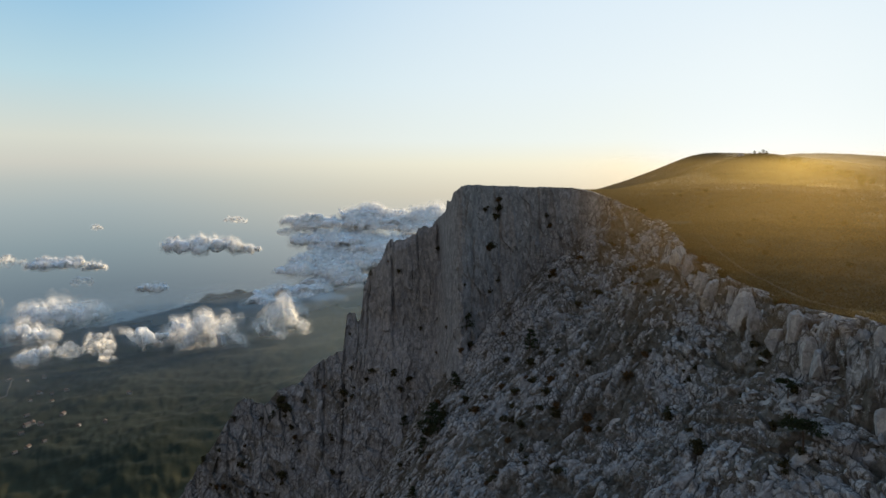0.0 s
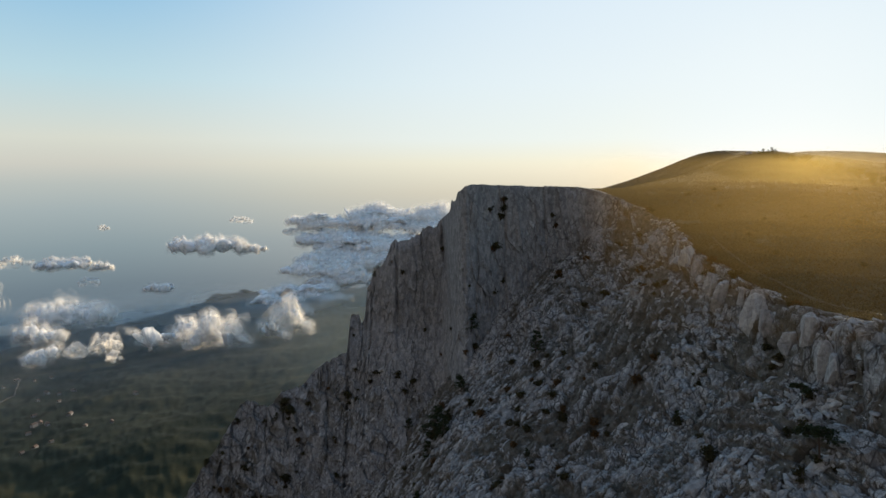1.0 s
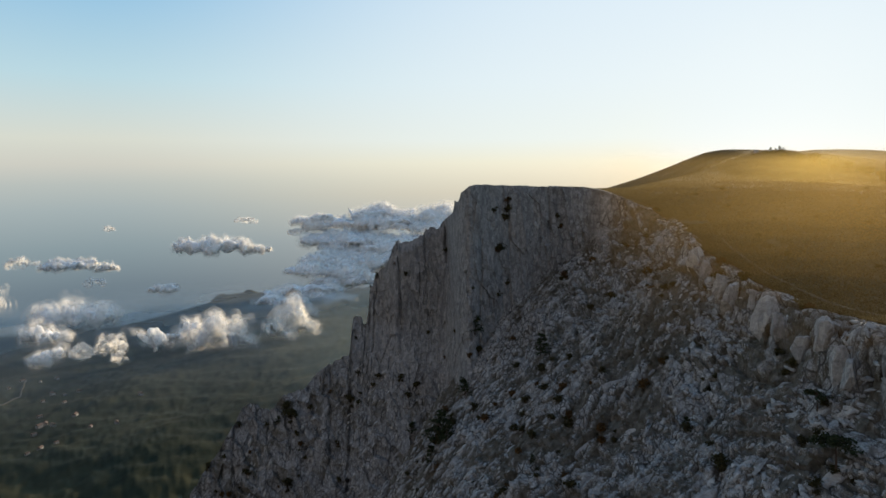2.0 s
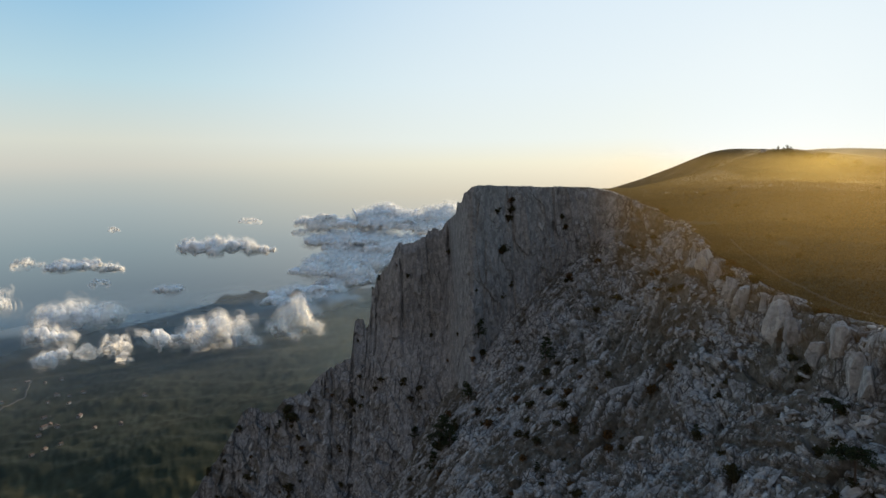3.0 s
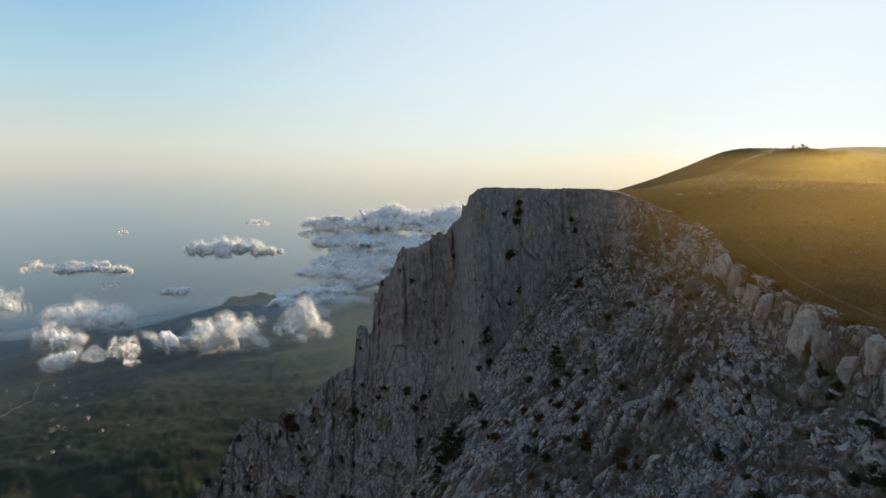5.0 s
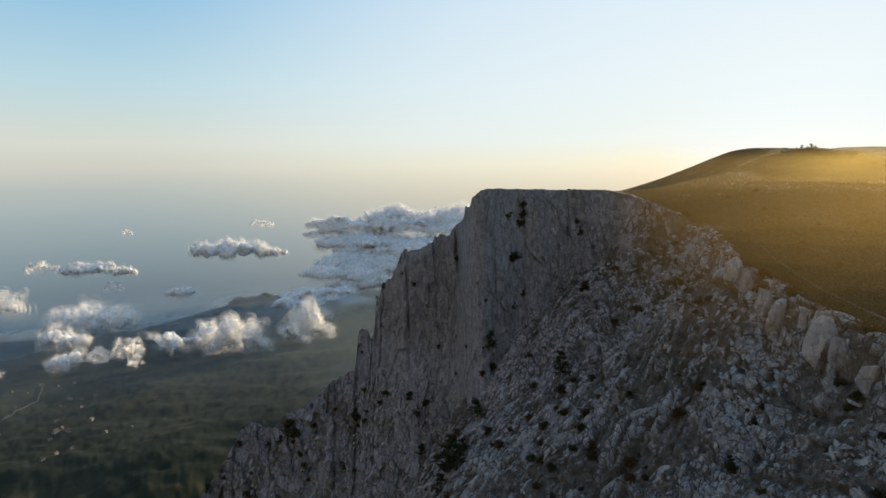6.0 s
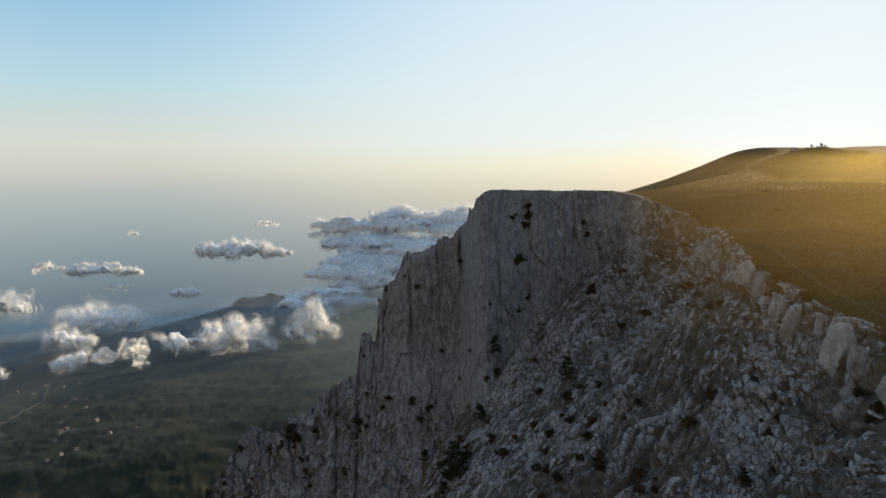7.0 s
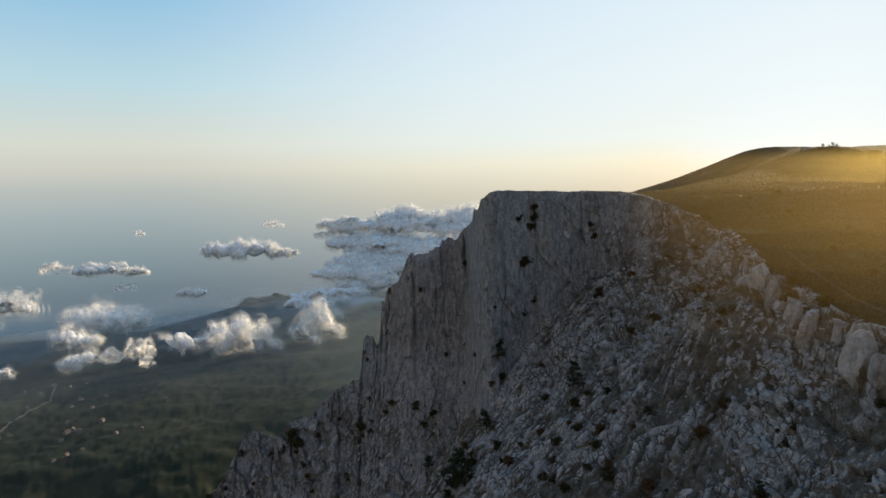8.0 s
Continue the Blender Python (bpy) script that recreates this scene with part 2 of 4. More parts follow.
def cloud_core_material():
    """Dense cloud: light that enters is scattered far inside; warm sunlight is tinted into its white."""
    m, n = material("dense_cloud")
    here = n.add("ShaderNodeNewGeometry").outputs["Position"]
    bump = n.add("ShaderNodeBump", inputs={"Strength": 0.22, "Distance": 12.0, "Height": n.noise(here, 0.02, 4, 0.5)}).outputs[0]
    p = n.add("ShaderNodeBsdfPrincipled", inputs={"Base Color": (0.98, 0.96, 0.925, 1), "Roughness": 1.0, "Specular IOR Level": 0.0, "Normal": bump,
                                                  "Subsurface Weight": 0.85, "Subsurface Radius": (1.0, 1.0, 1.0), "Subsurface Scale": 90.0})
    n.add("ShaderNodeOutputMaterial", inputs={0: p.outputs[0]})
    return m


def leaf_material(name, dark, light, through_light=0.3):
    m, n = material(name)
    here = n.add("ShaderNodeNewGeometry")
    tone = n.mix(here.outputs["Random Per Island"], (*dark, 1), (*light, 1))
    d = n.add("ShaderNodeBsdfPrincipled", inputs={"Base Color": tone, "Roughness": 0.8, "Specular IOR Level": 0.2})
    t = n.add("ShaderNodeBsdfTranslucent", inputs={0: tone})
    mixed = n.add("ShaderNodeMixShader", inputs={0: through_light, 1: d.outputs[0], 2: t.outputs[0]})
    n.add("ShaderNodeOutputMaterial", inputs={0: mixed.outputs[0]})
    return m


def plain_material(name, a, b, scale, rough=0.9):
    m, n = material(name)
    here = n.add("ShaderNodeNewGeometry").outputs["Position"]
    tex = n.noise(here, scale, 5, 0.65)
    finish(n, n.mix(tex, (*a, 1), (*b, 1)), rough, tex, 0.6, 0.2, 0.2)
    return m


ROCK, TURF, FOREST, WATER, CLOUD = rock_material(), turf_material(), forest_material(), sea_material(), cloud_material()
CLOUD_CORE = cloud_core_material()
BARK = plain_material("bark", (0.05, 0.035, 0.025), (0.13, 0.095, 0.07), 3.0)
NEEDLES = leaf_material("pine_needles", (0.018, 0.028, 0.012), (0.06, 0.07, 0.028))
LEAVES = leaf_material("shrub_leaves", (0.030, 0.030, 0.012), (0.095, 0.075, 0.03))
TRAIL = plain_material("trail_gravel", (0.095, 0.08, 0.056), (0.15, 0.126, 0.09), 0.8)

# ---------------------------------------------------------------- the massif
# plateau heights: x, y, z of the rim, the hill and the ridges behind it
SPOTS = np.array([
    (100, 600, -30), (60, 450, -22), (100, 1300, -90), (350, 1300, -70), (700, 1300, -40), (252, 775, -5), (310, 820, 8),
    (9, 288, -6.2), (40, 312, -7.2), (76, 335, -8.6), (73, 309, -9.3), (83, 304, -13.2), (93, 293, -18), (97, 215, -33), (99, 180, -37), (100, 138, -34),
    (104, 60, -36), (120, -60, -40), (93, 376, -9.5), (130, 470, -11.5), (206, 600, -7.5), (238, 640, 6.0), (259, 655, 17.0), (330, 630, 17.5),
    (265, 545, 15.5), (322, 515, 4), (318, 450, -8), (170, 330, -9), (170, 220, -22), (300, 300, -17), (480, 650, 2), (495, 900, 25),
    (300, 120, -30), (600, 100, -30), (-20, 700, -60), (220, 950, -45), (560, 900, 24), (640, 900, 16), (900, 900, 5), (1200, 300, -30)])


def plateau(x, y):
    """The plateau's height: a smooth sheet through the spots."""
    d = np.hypot(SPOTS[:, None, 0] - SPOTS[None, :, 0], SPOTS[:, None, 1] - SPOTS[None, :, 1])
    n = len(SPOTS)
    A = np.zeros((n + 3, n + 3))
    A[:n, :n] = (d * d + 400) ** 0.5
    A[:n, n], A[:n, n + 1:], A[n, :n], A[n + 1:, :n] = 1, SPOTS[:, :2], 1, SPOTS[:, :2].T
    w = np.linalg.solve(A, np.concatenate([SPOTS[:, 2], np.zeros(3)]))
    out = w[n] + w[n + 1] * x + w[n + 2] * y
    for (sx, sy, _), k in zip(SPOTS, w):
        out = out + k * np.sqrt((x - sx) ** 2 + (y - sy) ** 2 + 400)
    return out


RIM = [(22, 305), (32, 309), (50, 312), (74, 310), (92, 297), (95, 262), (93, 232), (97, 213), (99, 180), (100, 138), (104, 60), (120, -60)]
FAR = [(60, 800), (110, 1100), (200, 1300), (380, 1300), (620, 1300), (800, 1150), (950, 1000), (1050, 850), (1150, 620), (1200, 380), (1200, 120), (1200, -60)]


def along(points, s):
    p = np.array(points, float)
    return np.stack([np.interp(s, np.arange(len(p)), p[:, i]) for i in range(p.shape[1])], -1)


def build_plateau():
    s = np.linspace(0, len(RIM) - 1, 420)
    k = np.concatenate([np.linspace(0, 1, 300) ** 2.2])
    a, b = along(RIM, s), along(FAR, s)
    wob = fbm(a[:, 0] / 9, a[:, 1] / 9, octaves=3, k=51) * 2.0
    a = a + np.stack([wob, wob * 0.6], -1)
    P = a[:, None, :] * (1 - k[None, :, None]) + b[:, None, :] * k[None, :, None]
    x, y = P[..., 0], P[..., 1]
    far = smooth(k, 0.0, 0.05)[None, :]
    z = plateau(x, y) + far * (fbm(x / 60, y / 60, octaves=3, k=21) * 1.0 + fbm(x / 9, y / 9, octaves=4, k=25) * 0.35) - 0.4 - 0.9 * (1 - smooth(s, 2.5, 4.5))[:, None]
    stone = 0.5 * fbm(x / 14, y / 14, octaves=4, k=33) + 0.35 * fbm(x / 60, y / 60, octaves=2, k=35) + 0.35 * (1 - smooth(k, 0, 0.012))[None, :]
    P = np.stack([x, y, z], -1)
    me = grid_mesh("plateau", P, TURF, {"stone": stone}, flip=True)
    tagged(new("plateau", me), "dry golden grass hill on the plateau top", "hillside", kind="structure")
    return P


HILL = build_plateau()

TOP = [(-165, -205), (-145, -176), (-131, -154), (-121, -138), (-117, -128.5), (-112, -127), (-108, -128), (-105, -130), (-98, -128), (-92, -122), (-80, -116.5), (-72, -108), (-64.5, -102.5),
       (-57, -99), (-55.5, -98), (-54.8, -93), (-53.6, -80), (-52, -76.5), (-49, -77), (-47.8, -83), (-45.8, -81), (-44.6, -73), (-43.6, -62), (-42, -60), (-40, -54), (-36, -50), (-33, -46), (-30, -38), (-27, -35.5), (-21, -34), (-14.2, -33),
       (-13, -29), (-7, -29), (-5, -27), (-0.5, -22), (0.6, -20.5), (1.3, -19.8), (2.0, -14.2), (3.4, -13.2), (4.2, -12.4), (4.9, -9.0), (7.2, -7.8), (8.4, -6.5), (12, -6.0), (40, -7.2), (60, -8.0), (73, -9.5), (83, -13.5), (93, -18), (104, -25)]
FACE = [(-182, 374), (-119, 357), (-78, 347), (-49, 341), (-24, 329), (-8, 328), (-2, 325), (3, 300), (8, 289), (16, 296), (24, 303), (40, 309), (56, 310), (73, 308), (84, 303), (93, 294), (104, 282)]

# clefts in the wall: x at the top, drift for each metre down, top, foot, half width, depth
CLEFTS = [(-3.2, 0.10, -28, -112, 1.3, 6.0), (-13.6, 0.04, -30, -80, 0.7, 2.6), (-27.5, 0.03, -36, -100, 0.9, 3.0), (-40, -0.05, -58, -120, 0.8, 2.6), (-46.8, 0.02, -78, -125, 0.8, 3.0),
          (14.5, -0.02, -30, -105, 0.6, 2.0), (27, 0.02, -12, -80, 0.8, 2.2), (47, 0.05, -10, -48, 0.7, 2.0), (-66, 0.03, -104, -165, 0.9, 3.0), (-101, 0.02, -133, -180, 0.9, 3.0), (-121, 0.0, -136, -185, 0.8, 2.4)]


def build_wall():
    xs = np.arange(-182, 104.01, 0.5)
    top = np.interp(xs, *np.array(TOP, float).T)
    teeth = cells(xs / 2.2, xs * 0 + 0.5, k=6)[2] - 0.5
    top = top + (1.3 * fbm(xs / 2.6, xs * 0 + 3.3, octaves=4, k=5) + 1.8 * teeth) * (0.12 + 0.88 * smooth(-xs, -9, -1))
    face = np.interp(xs, *np.array(FACE, float).T)
    face = np.convolve(np.pad(face, 3, mode="edge"), np.ones(7) / 7, "valid")
    rows = 390
    h = np.linspace(0, 1, rows)
    bottom = np.minimum(top - 60, -205 + 0.15 * (xs - 100))
    x = np.repeat(xs[:, None], rows, 1)
    z = top[:, None] + (bottom - top)[:, None] * h[None, :]
    y = np.repeat(face[:, None], rows, 1)
    deep = top[:, None] - z
    lean = np.interp(xs, [-180, -70, -20, 20, 60], [0.25, 0.30, 0.40, 0.32, 0.32])[:, None]
    y = y - lean * np.maximum(-80 - z, 0) - 0.035 * deep
    warp = 4 * fbm(x / 30, z / 60, octaves=2, k=3)
    pillars = ridged((x + warp) / 24, z / 170, octaves=2, k=7)
    ribs = ridged((x + warp) / 8.0, z / 75 + 4, octaves=3, k=9)
    crack = smooth(np.abs(vnoise((x + 1.5 * warp) / 9.0, z / 90, 2.0, k=15)), 0.0, 0.06)
    crack2 = smooth(np.abs(vnoise((x + warp) / 4.5, z / 26, 7.0, k=16)), 0.0, 0.07)
    f1, f2, who, tilt = cells((x + 2 * warp) / 6.5, z / 26 + 0.02 * x, k=11)
    g1, g2, who2, tilt2 = cells((x + 0.5 * warp) / 2.4 + 5, z / 5.5 + 0.05 * x, k=17)
    h1, h2, who3, tilt3 = cells(x / 1.1 + 0.8 * warp, z / 1.9, k=18)
    fine = fbm(x / 1.3, z / 2.2, octaves=3, k=13)
    rough = 0.35 + 0.65 * smooth(fbm(x / 28, z / 36, octaves=2, k=23), -0.25, 0.35)
    start = smooth(deep, 0, 5)
    low = smooth(-z, 75, 130)
    out = start * ((1 - 0.65 * low) * (1.7 * pillars + 0.6 * ribs - 0.25 * (1 - crack)) + 0.9 * (who - 0.5) + 1.1 * tilt)
    out = out + rough * (1.1 * (who2 - 0.5) + 1.0 * tilt2 + 0.15 * (who3 - 0.5) + 0.2 * tilt3 - 0.15 * (1 - crack2)) + 0.25 * fine
    e1, e2, who4, tilt4 = cells(x / 7.0 + 3, z / 7.5 + 0.3 * x / 7, k=24)
    out = out + low * (2.2 * fbm(x / 14, z / 14, octaves=4, k=19) + 2.2 * (who4 - 0.5) + 2.4 * tilt4)
    for x0, run, z1, z2, width, depth in CLEFTS:
        mid = x0 + run * (z1 - z) + 0.9 * fbm(z / 9, z * 0 + x0, octaves=3, k=27)
        wide = width * (0.7 + 0.5 * fbm(z / 13, z * 0 + x0, octaves=2, k=28))
        out = out - 0.6 * depth * np.exp(-((x - mid) / wide) ** 2) * smooth(z1 - z, -6, 6) * smooth(z - z2, 0, 25)
    y = y - out
    soil = 0.16 + 0.34 * fbm(x / 9, z / 20, octaves=4, k=31) + 0.07 * (1 - crack) - 0.10 * pillars + 0.20 * low - 0.25 * (who4 - 0.5) * low - 0.2 * (who2 - 0.5) + 0.28 * low * fbm(x / 11, z / 3.5, octaves=3, k=37)
    # the top turns over the edge and falls away behind
    back = np.linspace(1, 0, 24)[:-1]
    drop = np.interp(xs, [-60, 2, 10], [55, 30, 3])
    yb = y[:, :1] + 45 * back[None, :] ** 1.3
    zb = z[:, :1] - drop[:, None] * back[None, :] ** 1.6 + 0.5 * fbm(xs[:, None] / 4, yb / 4, octaves=3, k=41) * (1 - back[None, :])
    xb = np.repeat(xs[:, None], len(back), 1)
    P = np.concatenate([np.stack([xb, yb, zb], -1), np.stack([x, y, z], -1)], 1)
    soil = np.concatenate([np.full(xb.shape, 0.35) + 0.3 * fbm(xb / 5, yb / 5, k=43), soil], 1)
    broken = np.concatenate([np.full(xb.shape, 0.3), 0.22 + 0.6 * low + 0.4 * rough * smooth(x, 20, 60)], 1)
    me = grid_mesh("cliff_wall", P, ROCK, {"soil": soil, "broken": broken}, soft=False)
    tagged(new("cliff_wall", me), "tall grey limestone cliff wall with vertical cracks", "cliff", kind="structure")
    return np.stack([x, y, z], -1)


WALL = build_wall()

RIMX = np.array([(-60, 120), (60, 104), (138, 100), (180, 99), (213, 97), (232, 93), (262, 95), (284, 95), (296, 91), (304, 82), (310, 72), (326, 50), (352, 30)], float)


def slope_base(x, y):
    """The smooth form of the broken slope under the rim."""
    z = -44 + 0.79 * (x - 96) + 0.14 * (y - 178)
    z = z + 11 * np.exp(-((x - 80) ** 2 + (y - 234) ** 2) / 200) - 9 * np.exp(-((x - 50) ** 2 + (y - 190) ** 2) / 500)
    z = z - 7 * np.exp(-((x - 73) ** 2 + (y - 180) ** 2) / 250)           # a gully
    z = z + 15 * smooth(y, 258, 312) * smooth(x, -5, 25)          # the slope runs up against the wall
    z = z - 30 * smooth(-x, -4, 45)                               # and drops away under its lower part
    return z


def build_slope():
    ys = np.arange(18, 352, 0.5)
    u = np.concatenate([np.linspace(-250, -130, 60)[:-1], np.linspace(-130, -75, 85)[:-1], np.arange(-75, 6.01, 0.42), [9.0]])
    y = np.repeat(ys[None, :], len(u), 0)
    rim = np.interp(ys, RIMX[:, 0], RIMX[:, 1])
    rim = rim + 2.5 * fbm(ys / 10, ys * 0, octaves=3, k=61)
    x = rim[None, :] + u[:, None]
    z = slope_base(x, y)
    steep = 9 + 5 * fbm(ys / 14, ys * 0 + 2, octaves=2, k=63)
    brow = smooth((x - rim[None, :]) / steep[None, :], -1.0, -0.05)
    lift = plateau(x, y) - 0.7 - z
    z = z + lift * brow
    keep = 1 - smooth(u, -3, 3)[:, None]
    near = smooth(u, -150, -115)[:, None]
    wx, wy = x + 2 * fbm(x / 25, y / 25, octaves=2, k=71), y + 2 * fbm(x / 25, y / 25, 5.0, octaves=2, k=73)
    zone = smooth(fbm(x / 55, y / 55, octaves=2, k=69) + (x - 45) / 90, -0.3, 0.3)   # two sets of beds, aslant to each other
    big = fbm(x / 42, y / 42, octaves=3, k=75)
    beds = []
    for j, (a, slant) in enumerate(((radians(38), 0.55), (radians(100), -0.5))):
        p, q = wx * math.cos(a) + wy * math.sin(a), -wx * math.sin(a) + wy * math.cos(a)
        f1, f2, who, tilt = cells(q / 5.0, p / 14.0, k=79 + 20 * j)
        g1, g2, who2, tilt2 = cells(q / 2.4 + 7, p / 4.8, k=83 + 20 * j)
        h1, h2, who3, tilt3 = cells(q / 0.9 + 3, p / 2.2, k=85 + 20 * j)
        saw = (q / 5.0 % 1.0) - 0.5 + 0.5 * ((q / 1.9 + who * 3) % 1.0 - 0.5)
        form = 1.4 * (who - 0.5) + 2.3 * tilt + slant * 1.2 * saw
        chips = 1.0 * (who2 - 0.5) + 1.7 * tilt2 + 0.25 * (who3 - 0.5) + 0.35 * tilt3
        edge = np.minimum(f2 - f1, 0.12) / 0.12
        edge2 = np.minimum(g2 - g1, 0.15) / 0.15
        beds.append((form, chips, edge, edge2, who, who2, who3))
    form, chips, block, knob, who, who2, who3 = (u0 * (1 - zone) + u1 * zone for u0, u1 in zip(*beds))
    ribs = ridged(x / 30, y / 24, octaves=2, k=77)
    fine = fbm(x / 1.4, y / 1.4, octaves=3, k=89)
    out = 2.0 * big + 1.1 * ribs + form + 0.25 * block + near * (chips + 0.15 * knob + 0.08 * fine)
    hollow = fbm(x / 15, y / 15, octaves=4, k=91)
    soil = 0.45 + 0.42 * hollow + 0.22 * (1 - block) + 0.24 * (1 - knob) - 0.30 * (who - 0.5) - 0.12 * ribs - 0.42 * (who2 - 0.5) - 0.3 * (who3 - 0.5)
    soil = soil + 0.10 * smooth(-u, 55, 100)[:, None]
    grassed = smooth(soil, 0.42, 0.6)
    out = (out * keep - 0.8 * grassed * keep) * (1 - 0.7 * smooth(y, 285, 325) * brow)
    nx, ny, nz = -0.62, -0.11, 0.77
    P = np.stack([x + nx * out, y + ny * out, z + nz * out], -1)
    me = grid_mesh("cliff_slope", P, ROCK, {"soil": soil, "broken": np.full(soil.shape, 0.95)}, soft=False, flip=True)
    slope = tagged(new("cliff_slope", me), "steep broken limestone slope with knobs and turf ledges", "cliff", kind="structure")
    return slope, P, u


SLOPE_OB, SLOPE, SLOPE_U = build_slope()

# ---------------------------------------------------------------- coast, sea, clouds
COAST = np.array([(-5000, 2400), (-3500, 2850), (-2250, 3180), (-1820, 3350), (-1610, 3820), (-1490, 4040), (-1310, 4100), (-1190, 4000),
                  (-970, 4250), (-360, 4600), (600, 4800), (5000, 4900)], float)


def land(x, y):
    edge = np.interp(x, COAST[:, 0], COAST[:, 1]) + 60 * fbm(x / 260, y / 260, octaves=4, k=101)
    d = edge - y
    h = SEA - 14 + 40 * smooth(d, -60, 60) + 290 * np.clip(d / 3200, 0, 1) ** 1.25
    h = h + 170 * smooth(x + 0.18 * y, -300, 900) * smooth(d, 0, 1200)
    h = h + smooth(d, 0, 500) * (30 * fbm(x / 520, y / 520, octaves=4, k=103) + 7 * ridged(x / 170, y / 240, octaves=3, k=107))
    h = h + smooth(d, 0, 80) * 5 * fbm(x / 26, y / 26, octaves=3, k=109)
    h = h + (45 + 40 * fbm(x / 110, y / 110, octaves=3, k=113)) * np.exp(-((x + 1260) ** 2 + (y - 3980) ** 2) / 240 ** 2) + 60 * np.exp(-((x + 1545) ** 2 + (y - 4010) ** 2) / 50 ** 2)
    return h


def build_ground():
    ang = np.radians(np.linspace(-180, 180, 300))
    ang = np.unique(np.concatenate([ang, np.radians(np.linspace(-48, 3, 420))]))
    r = np.concatenate([np.linspace(0, 350, 12), 350 * np.exp(np.linspace(0, math.log(4850 / 350), 230))[1:]])
    x, y = r[None, :] * np.sin(ang)[:, None], r[None, :] * np.cos(ang)[:, None]
    edge = np.interp(x, COAST[:, 0], COAST[:, 1])
    out = np.where(edge + 260 > y, r[None, :], 0).max(1)
    x, y = x * (out / 4850)[:, None], y * (out / 4850)[:, None]
    z = land(x, y)
    z = np.where(np.hypot(x, y) < 420, np.minimum(z, -400), z)
    me = grid_mesh("ground", np.stack([x, y, z], -1), FOREST, flip=True)
    tagged(new("ground", me), "dark forested coastal lowland with autumn fields", "ground", kind="structure")
    ang = np.radians(np.linspace(-180, 180, 181))
    r = np.linspace(0, 4950, 80)
    x, y = r[None, :] * np.sin(ang)[:, None], r[None, :] * np.cos(ang)[:, None]
    fade = smooth(r, 3600, 4900)[None, :] + 0 * x
    me = grid_mesh("water", np.stack([x, y, SEA + 0 * x], -1), WATER, {"fade": fade}, flip=True)
    tagged(new("water", me), "calm hazy blue-grey sea", "sea", kind="structure")


build_ground()


SHELLS = [  # part, lift, how solid, points round and up
    ("core", -0.10, 1.0, 110, 42), ("inner_vapour", 0.00, 0.60, 80, 32), ("middle_vapour", 0.07, 0.42, 80, 32),
    ("outer_vapour", 0.15, 0.27, 72, 30), ("thin_vapour", 0.25, 0.15, 72, 30)]


def cloud(where, wide, tall, seed, deep=0.6, flat=False):
    """A cumulus: one heaped, billowing body inside four shells of thinning vapour."""
    top = new("cloud")
    deep = deep * wide / 2
    lump = tall * (0.55 if not flat else 0.7)
    for name, lift, solid, around, levels in SHELLS if tall > 44 else SHELLS[1:]:
        t = np.linspace(0, 2 * math.pi, int(around * (1.3 if flat else 1)))[:, None]
        g = np.linspace(-math.pi / 2, math.pi / 2, levels)[None, :]
        d = np.stack([np.cos(t) * np.cos(g), np.sin(t) * np.cos(g), np.sin(g) + 0 * t], -1)
        half = np.where(d[..., 2] > 0, 0.62, 0.16) * tall
        p = d * np.stack([np.full(half.shape, wide / 2), np.full(half.shape, deep), half], -1)
        n = d / np.stack([np.full(half.shape, wide / 2), np.full(half.shape, deep), half], -1)
        n = n / np.linalg.norm(n, axis=-1)[..., None]
        x, y, z = (p[..., i] / lump for i in range(3))
        broad = fbm(x * 0.45, y * 0.45, z * 0.6, octaves=2, k=seed)
        puffs = np.abs(vnoise(x, y, z, k=seed + 3)) + 0.5 * np.abs(vnoise(2.1 * x, 2.1 * y, 2.1 * z, k=seed + 4)) + 0.25 * np.abs(vnoise(4.3 * x, 4.3 * y, 4.3 * z, k=seed + 5))
        wisp = fbm(x * 0.9, y * 0.9, z * 1.2, octaves=4, gain=0.6, k=seed + 11)
        thin = smooth(wisp + 1.2 * broad, -0.55, 0.25)
        foot = smooth(d[..., 2], -0.9, 0.25)
        rise = 0.55 * broad + (0.26 if flat else 0.44) * (puffs - 0.45) * np.where(d[..., 2] > -0.2, 1.0, 0.5)
        if name == "core":
            rise = rise + lift - 0.22 * (1 - thin) - 0.12 * (1 - foot)
        else:
            rise = rise + lift * (0.7 + 1.2 * np.abs(vnoise(x * 1.7 + 9, y * 1.7, z * 1.7, k=seed + 7))) - 0.1 * (1 - thin)
        p = p + n * (tall * rise)[..., None]
        me = grid_mesh(name, p, CLOUD_CORE if name == "core" else CLOUD, {"solid": solid * (0.25 + 0.75 * thin) * (0.35 + 0.65 * foot)}, flip=True)
        part(name, me, top)
    top.matrix_world = pose(*where, 0, 0, math.degrees(-math.atan2(where[0], where[1])))
    tagged(top, "flat white cloud in the bank over the coast" if flat else "white cumulus cloud tinted warm in place of low sunlight", "cloud", "clouds over the coast")


def out_there(right, down, r):
    """The place r metres off, by degrees to the right of +y and degrees below the level of the eye."""
    return (r * math.cos(radians(down)) * math.sin(radians(right)), r * math.cos(radians(down)) * math.cos(radians(right)), -r * math.sin(radians(down)))


